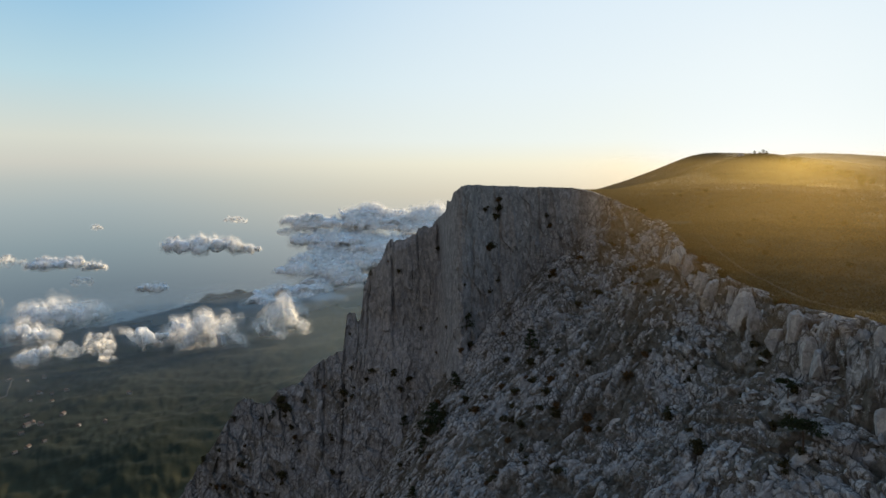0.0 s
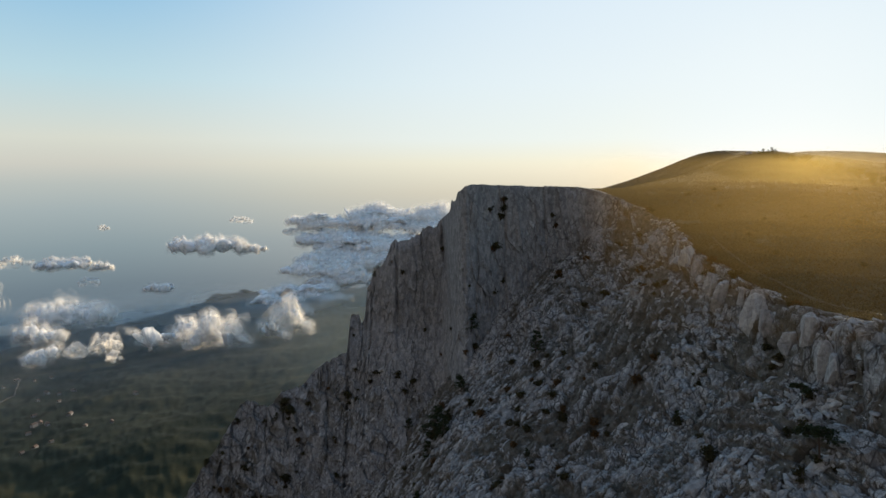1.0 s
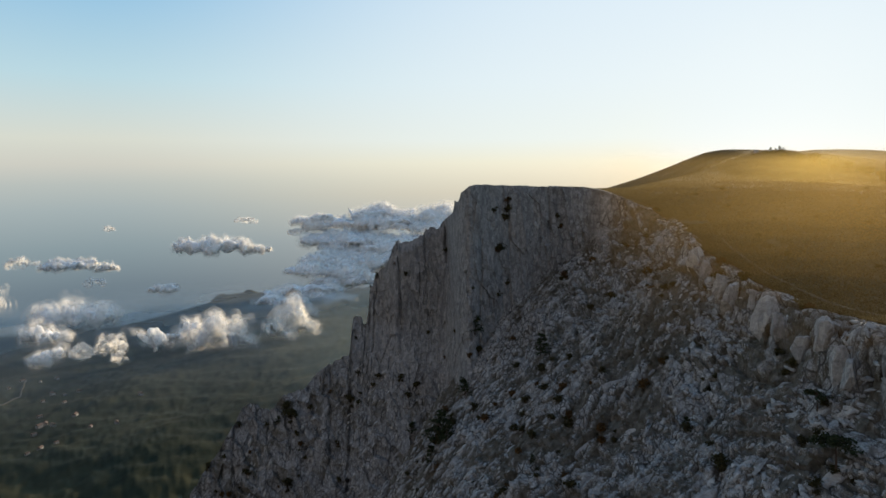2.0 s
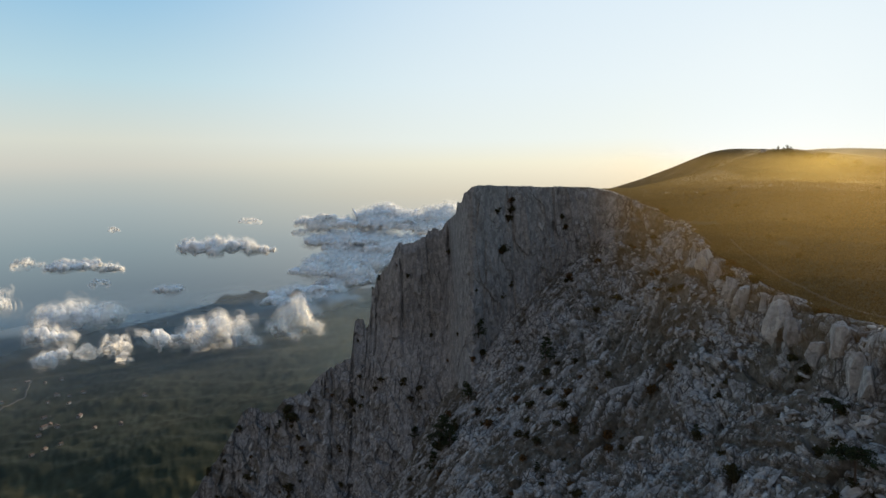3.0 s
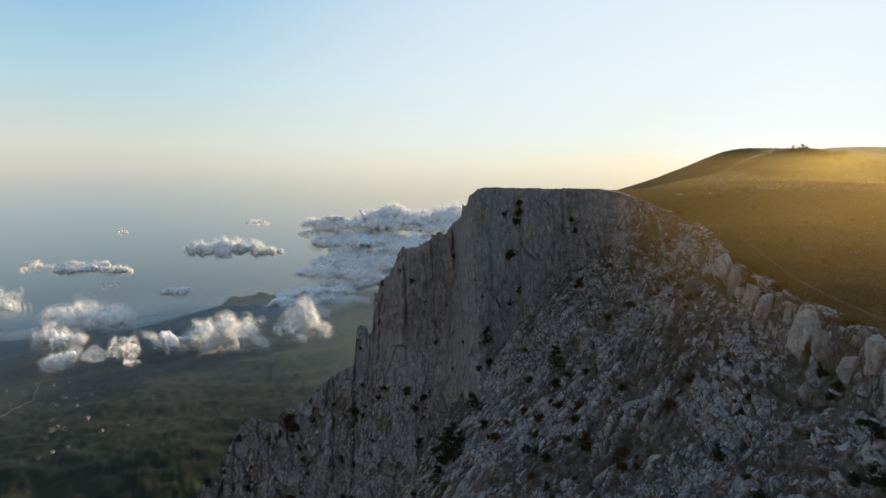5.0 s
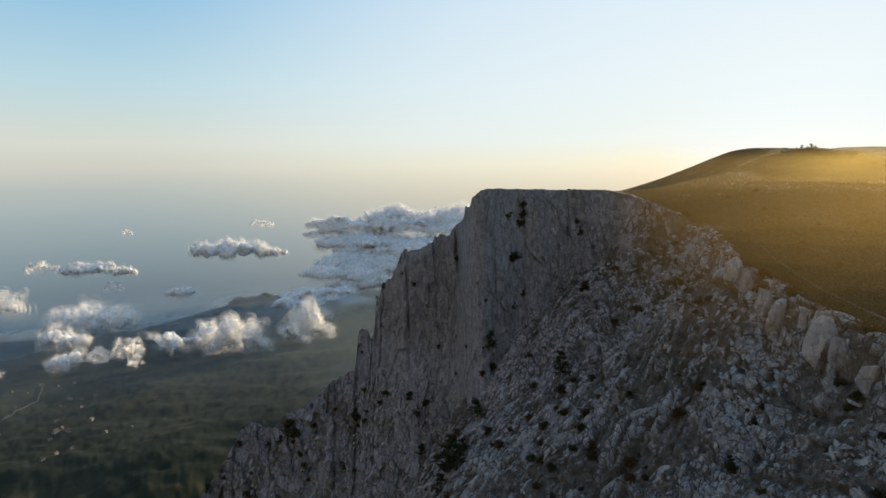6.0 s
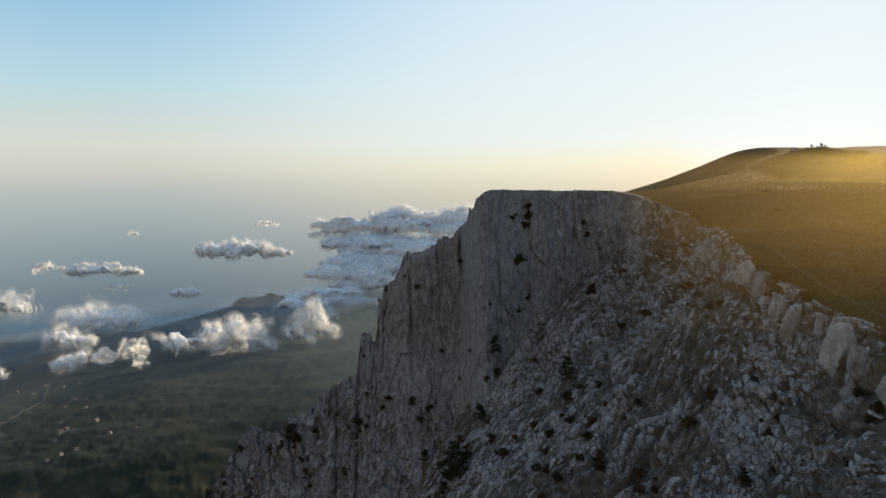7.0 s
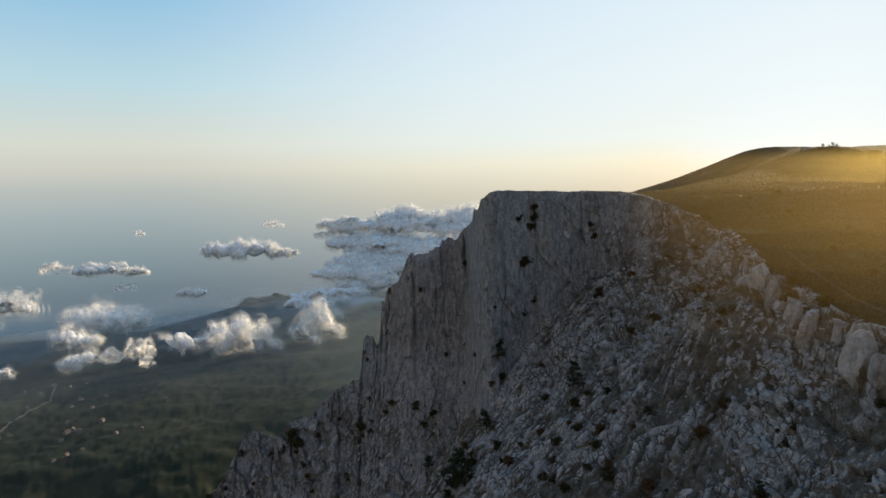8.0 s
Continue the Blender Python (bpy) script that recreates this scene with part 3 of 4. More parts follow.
CUMULUS = [  # degrees right, degrees down, distance, width, height
    (-31.9, 11.2, 3549, 291, 158), (-34.4, 12.5, 3191, 188, 109), (-33.9, 14.1, 2841, 80, 76), (-31.6, 14.0, 2857, 67, 43),
    (-29.3, 13.8, 2884, 91, 54), (-28.9, 14.9, 2686, 67, 33), (-26.1, 14.1, 2840, 144, 142), (-24.8, 13.8, 2886, 96, 94),
    (-23.2, 13.4, 2971, 113, 88), (-21.4, 14.1, 2837, 110, 118), (-19.8, 14.7, 2719, 129, 151), (-16.2, 14.2, 2811, 116, 106),
    (-14.5, 13.7, 2908, 134, 116), (-21.3, 6.3, 4650, 529, 101), (-17.4, 6.7, 4650, 191, 52), (-25.2, 9.6, 3828, 170, 59),
    (-32.0, 7.1, 4650, 334, 57), (-29.4, 7.6, 4650, 147, 62), (-35.0, 6.7, 4650, 142, 51), (-29.1, 4.4, 4650, 77, 29),
    (-18.5, 4.1, 4650, 151, 35), (-30.3, 8.6, 4276, 92, 36),
    (-38.5, 9.6, 3821, 209, 175), (-39.2, 14.3, 2791, 116, 69), (-41.2, 10.4, 3671, 250, 157), (-40.6, 6.7, 4798, 221, 69),
]
BANK = [  # degrees right, degrees down, distance, width, height
    (-3.8, 3.9, 4683, 630, 118), (-8.4, 4.5, 4581, 809, 81), (-3.1, 5.1, 4496, 566, 89), (-11.3, 4.9, 4496, 420, 46),
    (-7.4, 5.8, 4377, 855, 90), (-2.5, 6.1, 4326, 428, 78), (-9.2, 6.5, 4241, 420, 62), (-6.4, 7.2, 4147, 629, 85),
    (-9.7, 7.8, 4020, 380, 70), (-7.7, 8.4, 3935, 488, 80), (-11.4, 9.1, 3799, 350, 74), (-9.3, 9.8, 3697, 357, 75),
    (-14.1, 10.4, 3578, 364, 84), (-11.1, 11.0, 3493, 288, 64), (-16.1, 11.4, 3382, 253, 82), (-13.7, 12.2, 3272, 194, 57),
    (-12.7, 4.4, 4598, 236, 72),
]
for i, (a, d, r, w, h) in enumerate(CUMULUS):
    near_by = 0.90 if d > 9 else 1.0
    cloud(out_there(a, d + 0.1, r * near_by), w * 1.0 * near_by, h * 0.85 * near_by, 200 + 13 * i)
BANK_RNG = np.random.default_rng(55)
for i, (a, d, r, w, h) in enumerate(BANK):
    for k in range(2):
        part_wide = BANK_RNG.uniform(0.6, 0.9)
        sideways = (k - 0.5) * 0.5 * math.degrees(w / r) + BANK_RNG.normal(0, 0.25)
        cloud(out_there(a + sideways, d + BANK_RNG.normal(0.15, 0.2), r - 60 * k), w * part_wide, h * BANK_RNG.uniform(0.65, 1.0), 900 + 13 * i + 500 * k, deep=0.55, flat=True)


def cloud_bank():
    """The bank of low cloud that the cumulus tops rise from, tilted up with distance to fit the camera's view."""
    a, b = np.array((-960.0, 3150.0, -655.0)), np.array((-120.0, 4560.0, -335.0))
    v = np.linspace(0, 1, 330)
    u = np.linspace(-1, 1, 200)
    side = np.array((0.86, -0.51, 0.0))
    half = np.interp(v, [0, 0.3, 0.7, 1], [170, 330, 480, 420])
    P = a + (b - a) * v[:, None, None] + side * (u[None, :] * half[:, None])[..., None]
    x, y = P[..., 0], P[..., 1]
    body = 1.15 * (1 - np.abs(u) ** 2.2)[None, :] * np.ones_like(x) + 0.75 * fbm(x / 210, y / 210, octaves=5, gain=0.55, k=611)
    thick = np.clip(body - 0.05, 0, 1.3) * smooth(v, 0.1, 0.35)[:, None] * smooth(1 - v, 0, 0.1)[:, None]
    lumps = np.abs(fbm(x / 170, y / 170, octaves=4, gain=0.42, k=617))
    P[..., 2] += np.sqrt(np.clip(thick, 0, 1)) * (20 + 60 * lumps + 30 * fbm(x / 320, y / 320, octaves=2, k=619)) - 20
    solid = 0.5 * smooth(thick, 0.02, 1.0)
    me = grid_mesh("cloud_bank", P, CLOUD, {"solid": solid})
    tagged(new("cloud_bank", me), "pale bank of low cloud over the coast, tilted to fit the camera's view", "cloud bank")


cloud_bank()

scene.cycles.transparent_max_bounces = 32


def mist_material(name="mist", tint=(0.75, 0.82, 0.84, 1), through_light=0.4):
    m, n = material(name)
    here = n.add("ShaderNodeNewGeometry").outputs["Position"]
    wisp = n.noise(n.add("ShaderNodeMapping", inputs={"Vector": here, "Scale": (1, 0.5, 1)}).outputs[0], 0.0022, 5, 0.6)
    d = n.add("ShaderNodeBsdfDiffuse", inputs={0: tint})
    t = n.add("ShaderNodeBsdfTranslucent", inputs={0: tint})
    body = n.add("ShaderNodeMixShader", inputs={0: through_light, 1: d.outputs[0], 2: t.outputs[0]})
    amount = n.math("MULTIPLY", attribute(n, "thick"), n.spread(wisp, 0.25, 0.75, 0.55, 1.35))
    clear = n.add("ShaderNodeBsdfTransparent")
    mixed = n.add("ShaderNodeMixShader", inputs={0: amount, 1: clear.outputs[0], 2: body.outputs[0]})
    n.add("ShaderNodeOutputMaterial", inputs={0: mixed.outputs[0]})
    return m


MIST = mist_material()


def build_mist(z0, near, far, glow_band, seed, mat):
    """A thin sheet standing in for haze over the coast, denser out to sea and under the mountain."""
    ang = np.radians(np.linspace(-75, 20, 96))
    r = np.linspace(430, 4900, 120)
    x, y = r[None, :] * np.sin(ang)[:, None], r[None, :] * np.cos(ang)[:, None]
    az = np.degrees(ang)[:, None]
    thick = near * (0.05 + 1.4 * smooth(r, 1000, 2400)) * (1 - smooth(r, 3000, 3600)) + far * smooth(r, 2500, 3200) * (1 - smooth(r, 3900, 4800))
    thick = thick[None, :] * np.ones_like(x)
    # Thicker along one bearing, to imitate sunlit haze beside the cliff.
    thick = thick + glow_band * np.exp(-((az + 9) / 5.5) ** 2) * (smooth(r, 700, 1300) * (1 - smooth(r, 2500, 3200)))[None, :]
    d = np.interp(x, COAST[:, 0], COAST[:, 1]) - y
    z = SEA + 60 + z0 + 290 * np.clip((d + 300) / 3500, 0, 1) ** 1.25 + 170 * smooth(x + 0.18 * y, -300, 900) + 14 * fbm(x / 500, y / 500, octaves=3, k=seed) + 45 * smooth(r, 2700, 3200)[None, :]
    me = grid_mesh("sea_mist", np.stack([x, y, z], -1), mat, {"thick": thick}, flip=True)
    tagged(new("sea_mist", me), "thin sheet standing in for pale and sunlit haze over the coast", "mist", kind="stuff")


build_mist(-15, 0.06, 0.28, 0.10, 301, MIST)
build_mist(10, 0.05, 0.0, 0.06, 307, MIST)
# This sheet's gold tint puts the sunlit glow into its colour.
build_mist(60, 0.0, 0.0, 0.19, 309, mist_material("gold_tinted_mist", (0.98, 0.86, 0.50, 1), 0.5))


# Gold tint of the added sheets that paint the low sun's glare.
GLOW_VEIL = mist_material("dust_haze", (1.0, 0.66, 0.20, 1), 0.92)


def build_glow_veil(r, right, up, most, wide, tall, seed, mat=GLOW_VEIL):
    """An added gold-tinted sheet imitating sun glare over the hill, r metres off, thickest in its middle."""
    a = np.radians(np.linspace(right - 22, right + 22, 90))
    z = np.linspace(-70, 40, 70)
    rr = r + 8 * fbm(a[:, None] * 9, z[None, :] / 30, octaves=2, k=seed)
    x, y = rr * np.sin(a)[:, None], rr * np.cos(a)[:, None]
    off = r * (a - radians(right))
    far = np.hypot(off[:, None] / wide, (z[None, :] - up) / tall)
    # Trimmed near the crest line to suit the camera's view.
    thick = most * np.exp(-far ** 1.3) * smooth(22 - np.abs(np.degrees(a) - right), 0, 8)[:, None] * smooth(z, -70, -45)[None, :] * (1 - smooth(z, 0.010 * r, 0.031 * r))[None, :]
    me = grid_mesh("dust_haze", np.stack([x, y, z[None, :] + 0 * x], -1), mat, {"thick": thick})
    tagged(new("dust_haze", me), "thin gold-tinted sheet added to imitate sun glare over the hill", "haze", kind="stuff")


# Six near sheets spread the painted glare; the far one makes its bright heart.
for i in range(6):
    build_glow_veil(170 + 24 * i, 31.0, -3, 0.041, 33 + 6 * i, 26 + 4 * i, 321 + i)
build_glow_veil(430, 29.2, 6, 0.34, 30, 13, 313, mist_material("bright_glow_veil", (1.0, 0.76, 0.24, 1), 0.92))


def scatter_grass(count, seed):
    """Tussocks of upright dry blades on the hill."""
    rng = np.random.default_rng(seed)
    n, m = HILL.shape[:2]
    fi = rng.uniform(0, n - 1.001, count)
    fj = (m - 1.001) * rng.uniform(0.0, 1.0, count) ** 0.8 * 0.66
    i, j = fi.astype(int), fj.astype(int)
    a, b = (fi - i)[:, None], (fj - j)[:, None]
    p = HILL[i, j] * (1 - a) * (1 - b) + HILL[i + 1, j] * a * (1 - b) + HILL[i, j + 1] * (1 - a) * b + HILL[i + 1, j + 1] * a * b
    keep = fbm(p[:, 0] / 12, p[:, 1] / 12, octaves=3, k=seed) > -0.6
    p = p[keep]
    c = len(p)
    verts = np.empty((c, 3, 3, 3))
    for k in range(3):
        t = rng.uniform(0, math.pi, c)
        w = rng.uniform(0.15, 0.30, c)
        h = rng.uniform(0.25, 0.6, c)
        off = rng.uniform(-0.25, 0.25, (c, 2))
        foot = p + np.concatenate([off, np.full((c, 1), -0.05)], 1)
        d = np.stack([np.cos(t) * w, np.sin(t) * w, 0 * w], 1)
        verts[:, k, 0], verts[:, k, 1] = foot - d, foot + d
        verts[:, k, 2] = foot + np.stack([rng.uniform(-0.3, 0.3, c), rng.uniform(-0.3, 0.3, c), h], 1)
    total = c * 9
    me = bpy.data.meshes.new("dry_grass")
    me.vertices.add(total)
    me.vertices.foreach_set("co", verts.reshape(-1).astype(np.float32))
    me.loops.add(total)
    me.loops.foreach_set("vertex_index", np.arange(total, dtype=np.int32))
    me.polygons.add(total // 3)
    me.polygons.foreach_set("loop_start", np.arange(0, total, 3, dtype=np.int32))
    me.materials.append(STRAW)
    me.update(calc_edges=True)
    tagged(new("dry_grass", me), "tussocks of dry golden grass on the hillside", "grass", kind="stuff")


STRAW = leaf_material("straw", (0.085, 0.068, 0.036), (0.18, 0.145, 0.075), 0.5)
scatter_grass(160000, 401)


# ---------------------------------------------------------------- rocks on the slope and at the wall's foot


def rock_shape(rng, points=15):
    """An angular block: the hull of a few points on a rounded box."""
    bm = bmesh.new()
    for _ in range(points):
        d = rng.normal(size=3)
        d = d / np.abs(d).max() ** 0.55 / np.linalg.norm(d) ** 0.45 * rng.uniform(0.85, 1.0)
        bm.verts.new(d * 0.8)
    bmesh.ops.convex_hull(bm, input=bm.verts, use_existing_faces=False)
    bmesh.ops.delete(bm, geom=[v for v in bm.verts if not v.link_faces], context="VERTS")
    bmesh.ops.triangulate(bm, faces=bm.faces)
    bm.normal_update()
    bm.verts.index_update()
    v = np.array([p.co[:] for p in bm.verts])
    f = np.array([[p.index for p in q.verts] for q in bm.faces])
    bm.free()
    return v, f


RNG = np.random.default_rng(77)
SHAPES = [rock_shape(RNG) for _ in range(14)]
SHAPE_MESHES = []
for v, f in SHAPES:
    me = bpy.data.meshes.new("boulder")
    me.from_pydata(v.tolist(), [], f.tolist())
    me.materials.append(ROCK)
    SHAPE_MESHES.append(me)


def frames_of(normal, angle, tip):
    """Axes for blocks that lie on a slope with that normal, turned by angle about it and tipped."""
    n = np.array(normal, float) / np.linalg.norm(normal)
    e = np.cross((0, 1, 0), n)
    e = e / np.linalg.norm(e)
    g = np.cross(n, e)
    out = np.empty((len(angle), 3, 3))
    a = np.cos(angle)[:, None] * e + np.sin(angle)[:, None] * g
    c = n + tip
    c = c - (c * a).sum(1)[:, None] * a
    c = c / np.linalg.norm(c, axis=1)[:, None]
    out[:, :, 0], out[:, :, 1], out[:, :, 2] = a, np.cross(c, a), c
    return out


def lay_rocks(name, label, P, axes, sizes, rng, owner=None, single=None):
    """Blocks at places P: those marked single are parts of their own, the rest one joined part."""
    kind = rng.integers(0, len(SHAPES), len(P))
    single = np.zeros(len(P), bool) if single is None else single
    verts, faces, base = [], [], 0
    for i in range(len(P)):
        m = axes[i] * sizes[i][None, :]
        if single[i]:
            ob = new("boulder", SHAPE_MESHES[kind[i]])
            M = Matrix.Identity(4)
            for r in range(3):
                for c in range(3):
                    M[r][c] = m[r, c]
                M[r][3] = P[i][r]
            ob.matrix_world = M
            ob.parent = owner
            continue
        v, f = SHAPES[kind[i]]
        verts.append(v @ m.T + P[i])
        faces.append(f + base)
        base += len(v)
    verts, faces = np.concatenate(verts), np.concatenate(faces)
    me = bpy.data.meshes.new(name)
    me.vertices.add(len(verts))
    me.vertices.foreach_set("co", verts.reshape(-1).astype(np.float32))
    me.loops.add(faces.size)
    me.loops.foreach_set("vertex_index", faces.reshape(-1).astype(np.int32))
    me.polygons.add(len(faces))
    me.polygons.foreach_set("loop_start", np.arange(0, faces.size, 3, dtype=np.int32))
    me.materials.append(ROCK)
    me.update(calc_edges=True)
    ob = tagged(new(name, me), label, "rocks", kind="stuff")
    return ob


def build_slope_rocks():
    rng = np.random.default_rng(811)
    n, m = SLOPE.shape[:2]
    first = int(np.searchsorted(SLOPE_U, -150))
    i = rng.integers(first, n - 14, 60000)
    j = rng.integers(60, m - 40, 60000)
    p = SLOPE[i, j]
    crowd = 0.5 * fbm(p[:, 0] / 20, p[:, 1] / 20, octaves=3, k=821) + 0.5 * ridged(p[:, 0] / 26, p[:, 1] / 34, octaves=2, k=823)
    chance = 0.04 + 0.60 * smooth(crowd - 0.5 * np.clip(fbm(p[:, 0] / 15, p[:, 1] / 15, octaves=4, k=91), -1, 1), -0.15, 0.5)
    spread = np.where(SLOPE_U[i] < -75, 2.5, 1.0)     # rows lie wider apart there
    keep = (rng.random(len(p)) < chance * 0.5 * spread) & (p[:, 1] < 304)
    p, crowd = p[keep], crowd[keep]
    c = len(p)
    size = 0.55 * np.exp(rng.normal(0, 0.55, c)) * (0.7 + 1.1 * smooth(crowd, -0.1, 0.5)) * (1 + 0.5 * smooth(p[:, 0], 40, 90))
    size = np.clip(0.8 * size, 0.25, 1.25)
    zone = smooth(fbm(p[:, 0] / 55, p[:, 1] / 55, octaves=2, k=69) + (p[:, 0] - 45) / 90, -0.3, 0.3)
    angle = np.where(rng.random(c) < zone, radians(95), radians(30)) + rng.normal(0, 0.35, c)
    axes = frames_of((-0.62, -0.11, 0.77), angle, rng.normal(0, 0.2, (c, 3)))
    sizes = np.stack([size * rng.uniform(1.3, 3.0, c), size * rng.uniform(0.6, 1.1, c), size * rng.uniform(0.35, 0.7, c)], 1)
    p = p - axes[:, :, 2] * sizes[:, 2:] * rng.uniform(0.4, 0.8, c)[:, None]
    close = (p[:, 1] < 215) & (p[:, 0] > 30) & (p[:, 1] > 95)
    order = np.argsort(-size * close)[:300]
    single = np.zeros(c, bool)
    single[order] = True
    lay_rocks("rubble", "pale angular limestone rubble on the slope", p, axes, sizes, rng, SLOPE_OB, single)


def build_wall_rocks():
    rng = np.random.default_rng(911)
    n, m = WALL.shape[:2]
    i, j = rng.integers(4, n - 4, 26000), rng.integers(30, m - 3, 26000)
    p = WALL[i, j]
    crowd = fbm(p[:, 0] / 18, p[:, 2] / 22, octaves=3, k=921)
    keep = rng.random(len(p)) < (0.02 + 0.16 * smooth(-p[:, 2], 70, 125)) * smooth(crowd, -0.3, 0.3)
    p = p[keep]
    c = len(p)
    size = np.clip(0.7 * np.exp(rng.normal(0, 0.5, c)), 0.35, 2.6)
    angle = rng.normal(math.pi / 2, 0.3, c)
    axes = frames_of((0.12, -0.95, 0.28), angle, rng.normal(0, 0.25, (c, 3)))
    sizes = np.stack([size * rng.uniform(1.3, 2.8, c), size * rng.uniform(0.6, 1.1, c), size * rng.uniform(0.4, 0.8, c)], 1)
    lay_rocks("broken_rock", "upright broken limestone blocks on the cliff wall", p, axes, sizes, rng)


build_slope_rocks()
build_wall_rocks()


# ---------------------------------------------------------------- bedrock bosses and pillars


def boss_shape(rng, planes, tallness):
    """A block of bedrock: a ball cut by random planes, with joints and a worn skin."""
    v, f = BOSS_BALL
    n = rng.normal(size=(planes, 3))
    n = n / np.linalg.norm(n, axis=1)[:, None]
    d = rng.uniform(0.55, 0.95, planes)
    dot = v @ n.T
    r = np.min(np.where(dot > 0.05, d[None] / np.maximum(dot, 0.05), 9.0), axis=1)
    r = np.minimum(r, 1.25)
    q = v * r[:, None] * np.array((1.0, 0.8, tallness))
    k = int(rng.integers(1, 900))
    groove = np.minimum(np.abs(vnoise(q[:, 0] * 2.2, q[:, 1] * 2.2, q[:, 2] * 0.7, k=k)), 0.15) / 0.15
    rough = fbm(q[:, 0] * 4, q[:, 1] * 4, q[:, 2] * 3, octaves=3, k=k + 1)
    q = q * (1 - 0.10 * (1 - groove) + 0.06 * rough)[:, None]
    me = bpy.data.meshes.new("bedrock_boss")
    me.from_pydata(q.tolist(), [], f.tolist())
    me.materials.append(ROCK)
    return me


def ball(subdivisions):
    bm = bmesh.new()
    bmesh.ops.create_icosphere(bm, subdivisions=subdivisions, radius=1.0)
    v = np.array([p.co[:] for p in bm.verts])
    f = np.array([[p.index for p in q.verts] for q in bm.faces])
    bm.free()
    return v, f


BOSS_BALL = ball(4)
BOSS_RNG = np.random.default_rng(1201)
BOSSES = [boss_shape(BOSS_RNG, 11, 0.9) for _ in range(6)]
PILLARS = [boss_shape(BOSS_RNG, 12, 1.9) for _ in range(6)]


def on_hill(x, y):
    d = (HILL[..., 0] - x) ** 2 + (HILL[..., 1] - y) ** 2
    return HILL[np.unravel_index(np.argmin(d), d.shape)]


def slope_index(x, y):
    """The point of the slope that lies nearest to a place in plan."""
    j = min(max(int((y - 18) / 0.5) - 12, 0), SLOPE.shape[1] - 24)
    band = SLOPE[:, j:j + 24]
    d = (band[..., 0] - x) ** 2 + (band[..., 1] - y) ** 2
    i, k = np.unravel_index(np.argmin(d), d.shape)
    return i, j + k


def build_bosses():
    rng = np.random.default_rng(1301)
    for i in range(18):                      # upright pillars under the rim
        y = 128 + i * 6.5 + rng.uniform(-1.5, 1.5)
        x = float(np.interp(y, RIMX[:, 0], RIMX[:, 1])) - rng.uniform(1.5, 8.5)
        p = SLOPE[slope_index(x, y)]
        w = rng.uniform(1.8, 3.6)
        ob = new("rock_pillar", PILLARS[int(rng.integers(0, 6))])
        long = rng.uniform(0.9, 1.4)
        head = float(plateau(x + 6, y)) - rng.uniform(-0.3, 4.0)
        foot = min(head - 1.45 * w * long, p[2] + 1.0)
        ob.matrix_world = pose(p[0], p[1], foot, rng.normal(0, 5), rng.normal(-5, 5), rng.uniform(0, 360)) @ Matrix.Diagonal((w, w, w * long, 1))
        tagged(ob, "pale upright limestone pillar under the cliff rim", "rock pillar", "pillars under the rim")
    for i in range(60):                      # bosses on the broken slope
        x, y = rng.uniform(15, 92), rng.uniform(105, 285)
        if x < 20 + (y - 110) * 0.05:
            continue
        p = SLOPE[slope_index(x, y)]
        w = float(np.clip(2.2 * math.exp(rng.normal(0, 0.35)), 1.2, 3.6))
        ob = new("rock_outcrop", BOSSES[int(rng.integers(0, 6))])
        ob.matrix_world = pose(p[0] + 0.25 * w, p[1], p[2] - 0.5 * w, rng.normal(0, 10), -37 + rng.normal(0, 8), rng.uniform(-30, 45)) @ Matrix.Diagonal((w * rng.uniform(1.3, 2.6), w * rng.uniform(0.7, 1.3), w * 0.8, 1))
        tagged(ob, "grey limestone outcrop standing proud of the slope", "rock outcrop", "outcrops on the slope")


build_bosses()

ledge = new("rock_outcrop", BOSSES[2])
ledge.matrix_world = pose(*[float(c) for c in on_hill(256, 546)], 0, 0, 20) @ Matrix.Diagonal((5.5, 4.0, 2.6, 1))
tagged(ledge, "low rounded rock ledge on the crest of the hill", "rock outcrop", "outcrops on the hill")

# ---------------------------------------------------------------- plants


def cone(a, b, ra, rb, sides=6):
    """A tapered stick from a to b."""
    a, b = np.array(a, float), np.array(b, float)
    d = (b - a) / np.linalg.norm(b - a)
    e = np.cross(d, (0.3, 0.9, 0.2))
    e = e / np.linalg.norm(e)
    g = np.cross(d, e)
    t = np.arange(sides) * 2 * math.pi / sides
    ring = np.cos(t)[:, None] * e + np.sin(t)[:, None] * g
    v = np.concatenate([a + ring * ra, b + ring * rb])
    f = [(i, (i + 1) % sides, sides + (i + 1) % sides, sides + i) for i in range(sides)] + [tuple(range(sides, 2 * sides))]
    return v, f


def tufts(rng, centres, spread, size, each):
    """Small leaf sprays scattered round centres."""
    out = []
    for c, s in zip(centres, spread):
        for _ in range(each):
            p = np.array(c) + rng.normal(0, 0.45, 3) * np.array(s)
            d, e = rng.normal(size=3), rng.normal(size=3)
            d, e = d / np.linalg.norm(d) * size * rng.uniform(0.6, 1.3), e / np.linalg.norm(e) * size * 0.5
            out.append((np.array([p - d * 0.5, p + e, p + d, p - e]), [(0, 1, 2, 3)]))
    return out


def make_bush(seed, mat, flat):
    rng = np.random.default_rng(seed)
    stems, heads = [], []
    for _ in range(9):
        a, r = rng.uniform(0, 2 * math.pi), rng.uniform(0.1, 0.75)
        tip = np.array((r * math.cos(a), r * math.sin(a), rng.uniform(0.35, 1.1) * flat))
        stems.append(cone((tip[0] * 0.1, tip[1] * 0.1, -0.4), tip, 0.06, 0.02, 5))
        heads.append(tip)
    return join(stems, "stem", BARK), join(tufts(rng, heads, [(0.55, 0.55, 0.42 * flat)] * len(heads), 0.22, 34), "crown", mat)


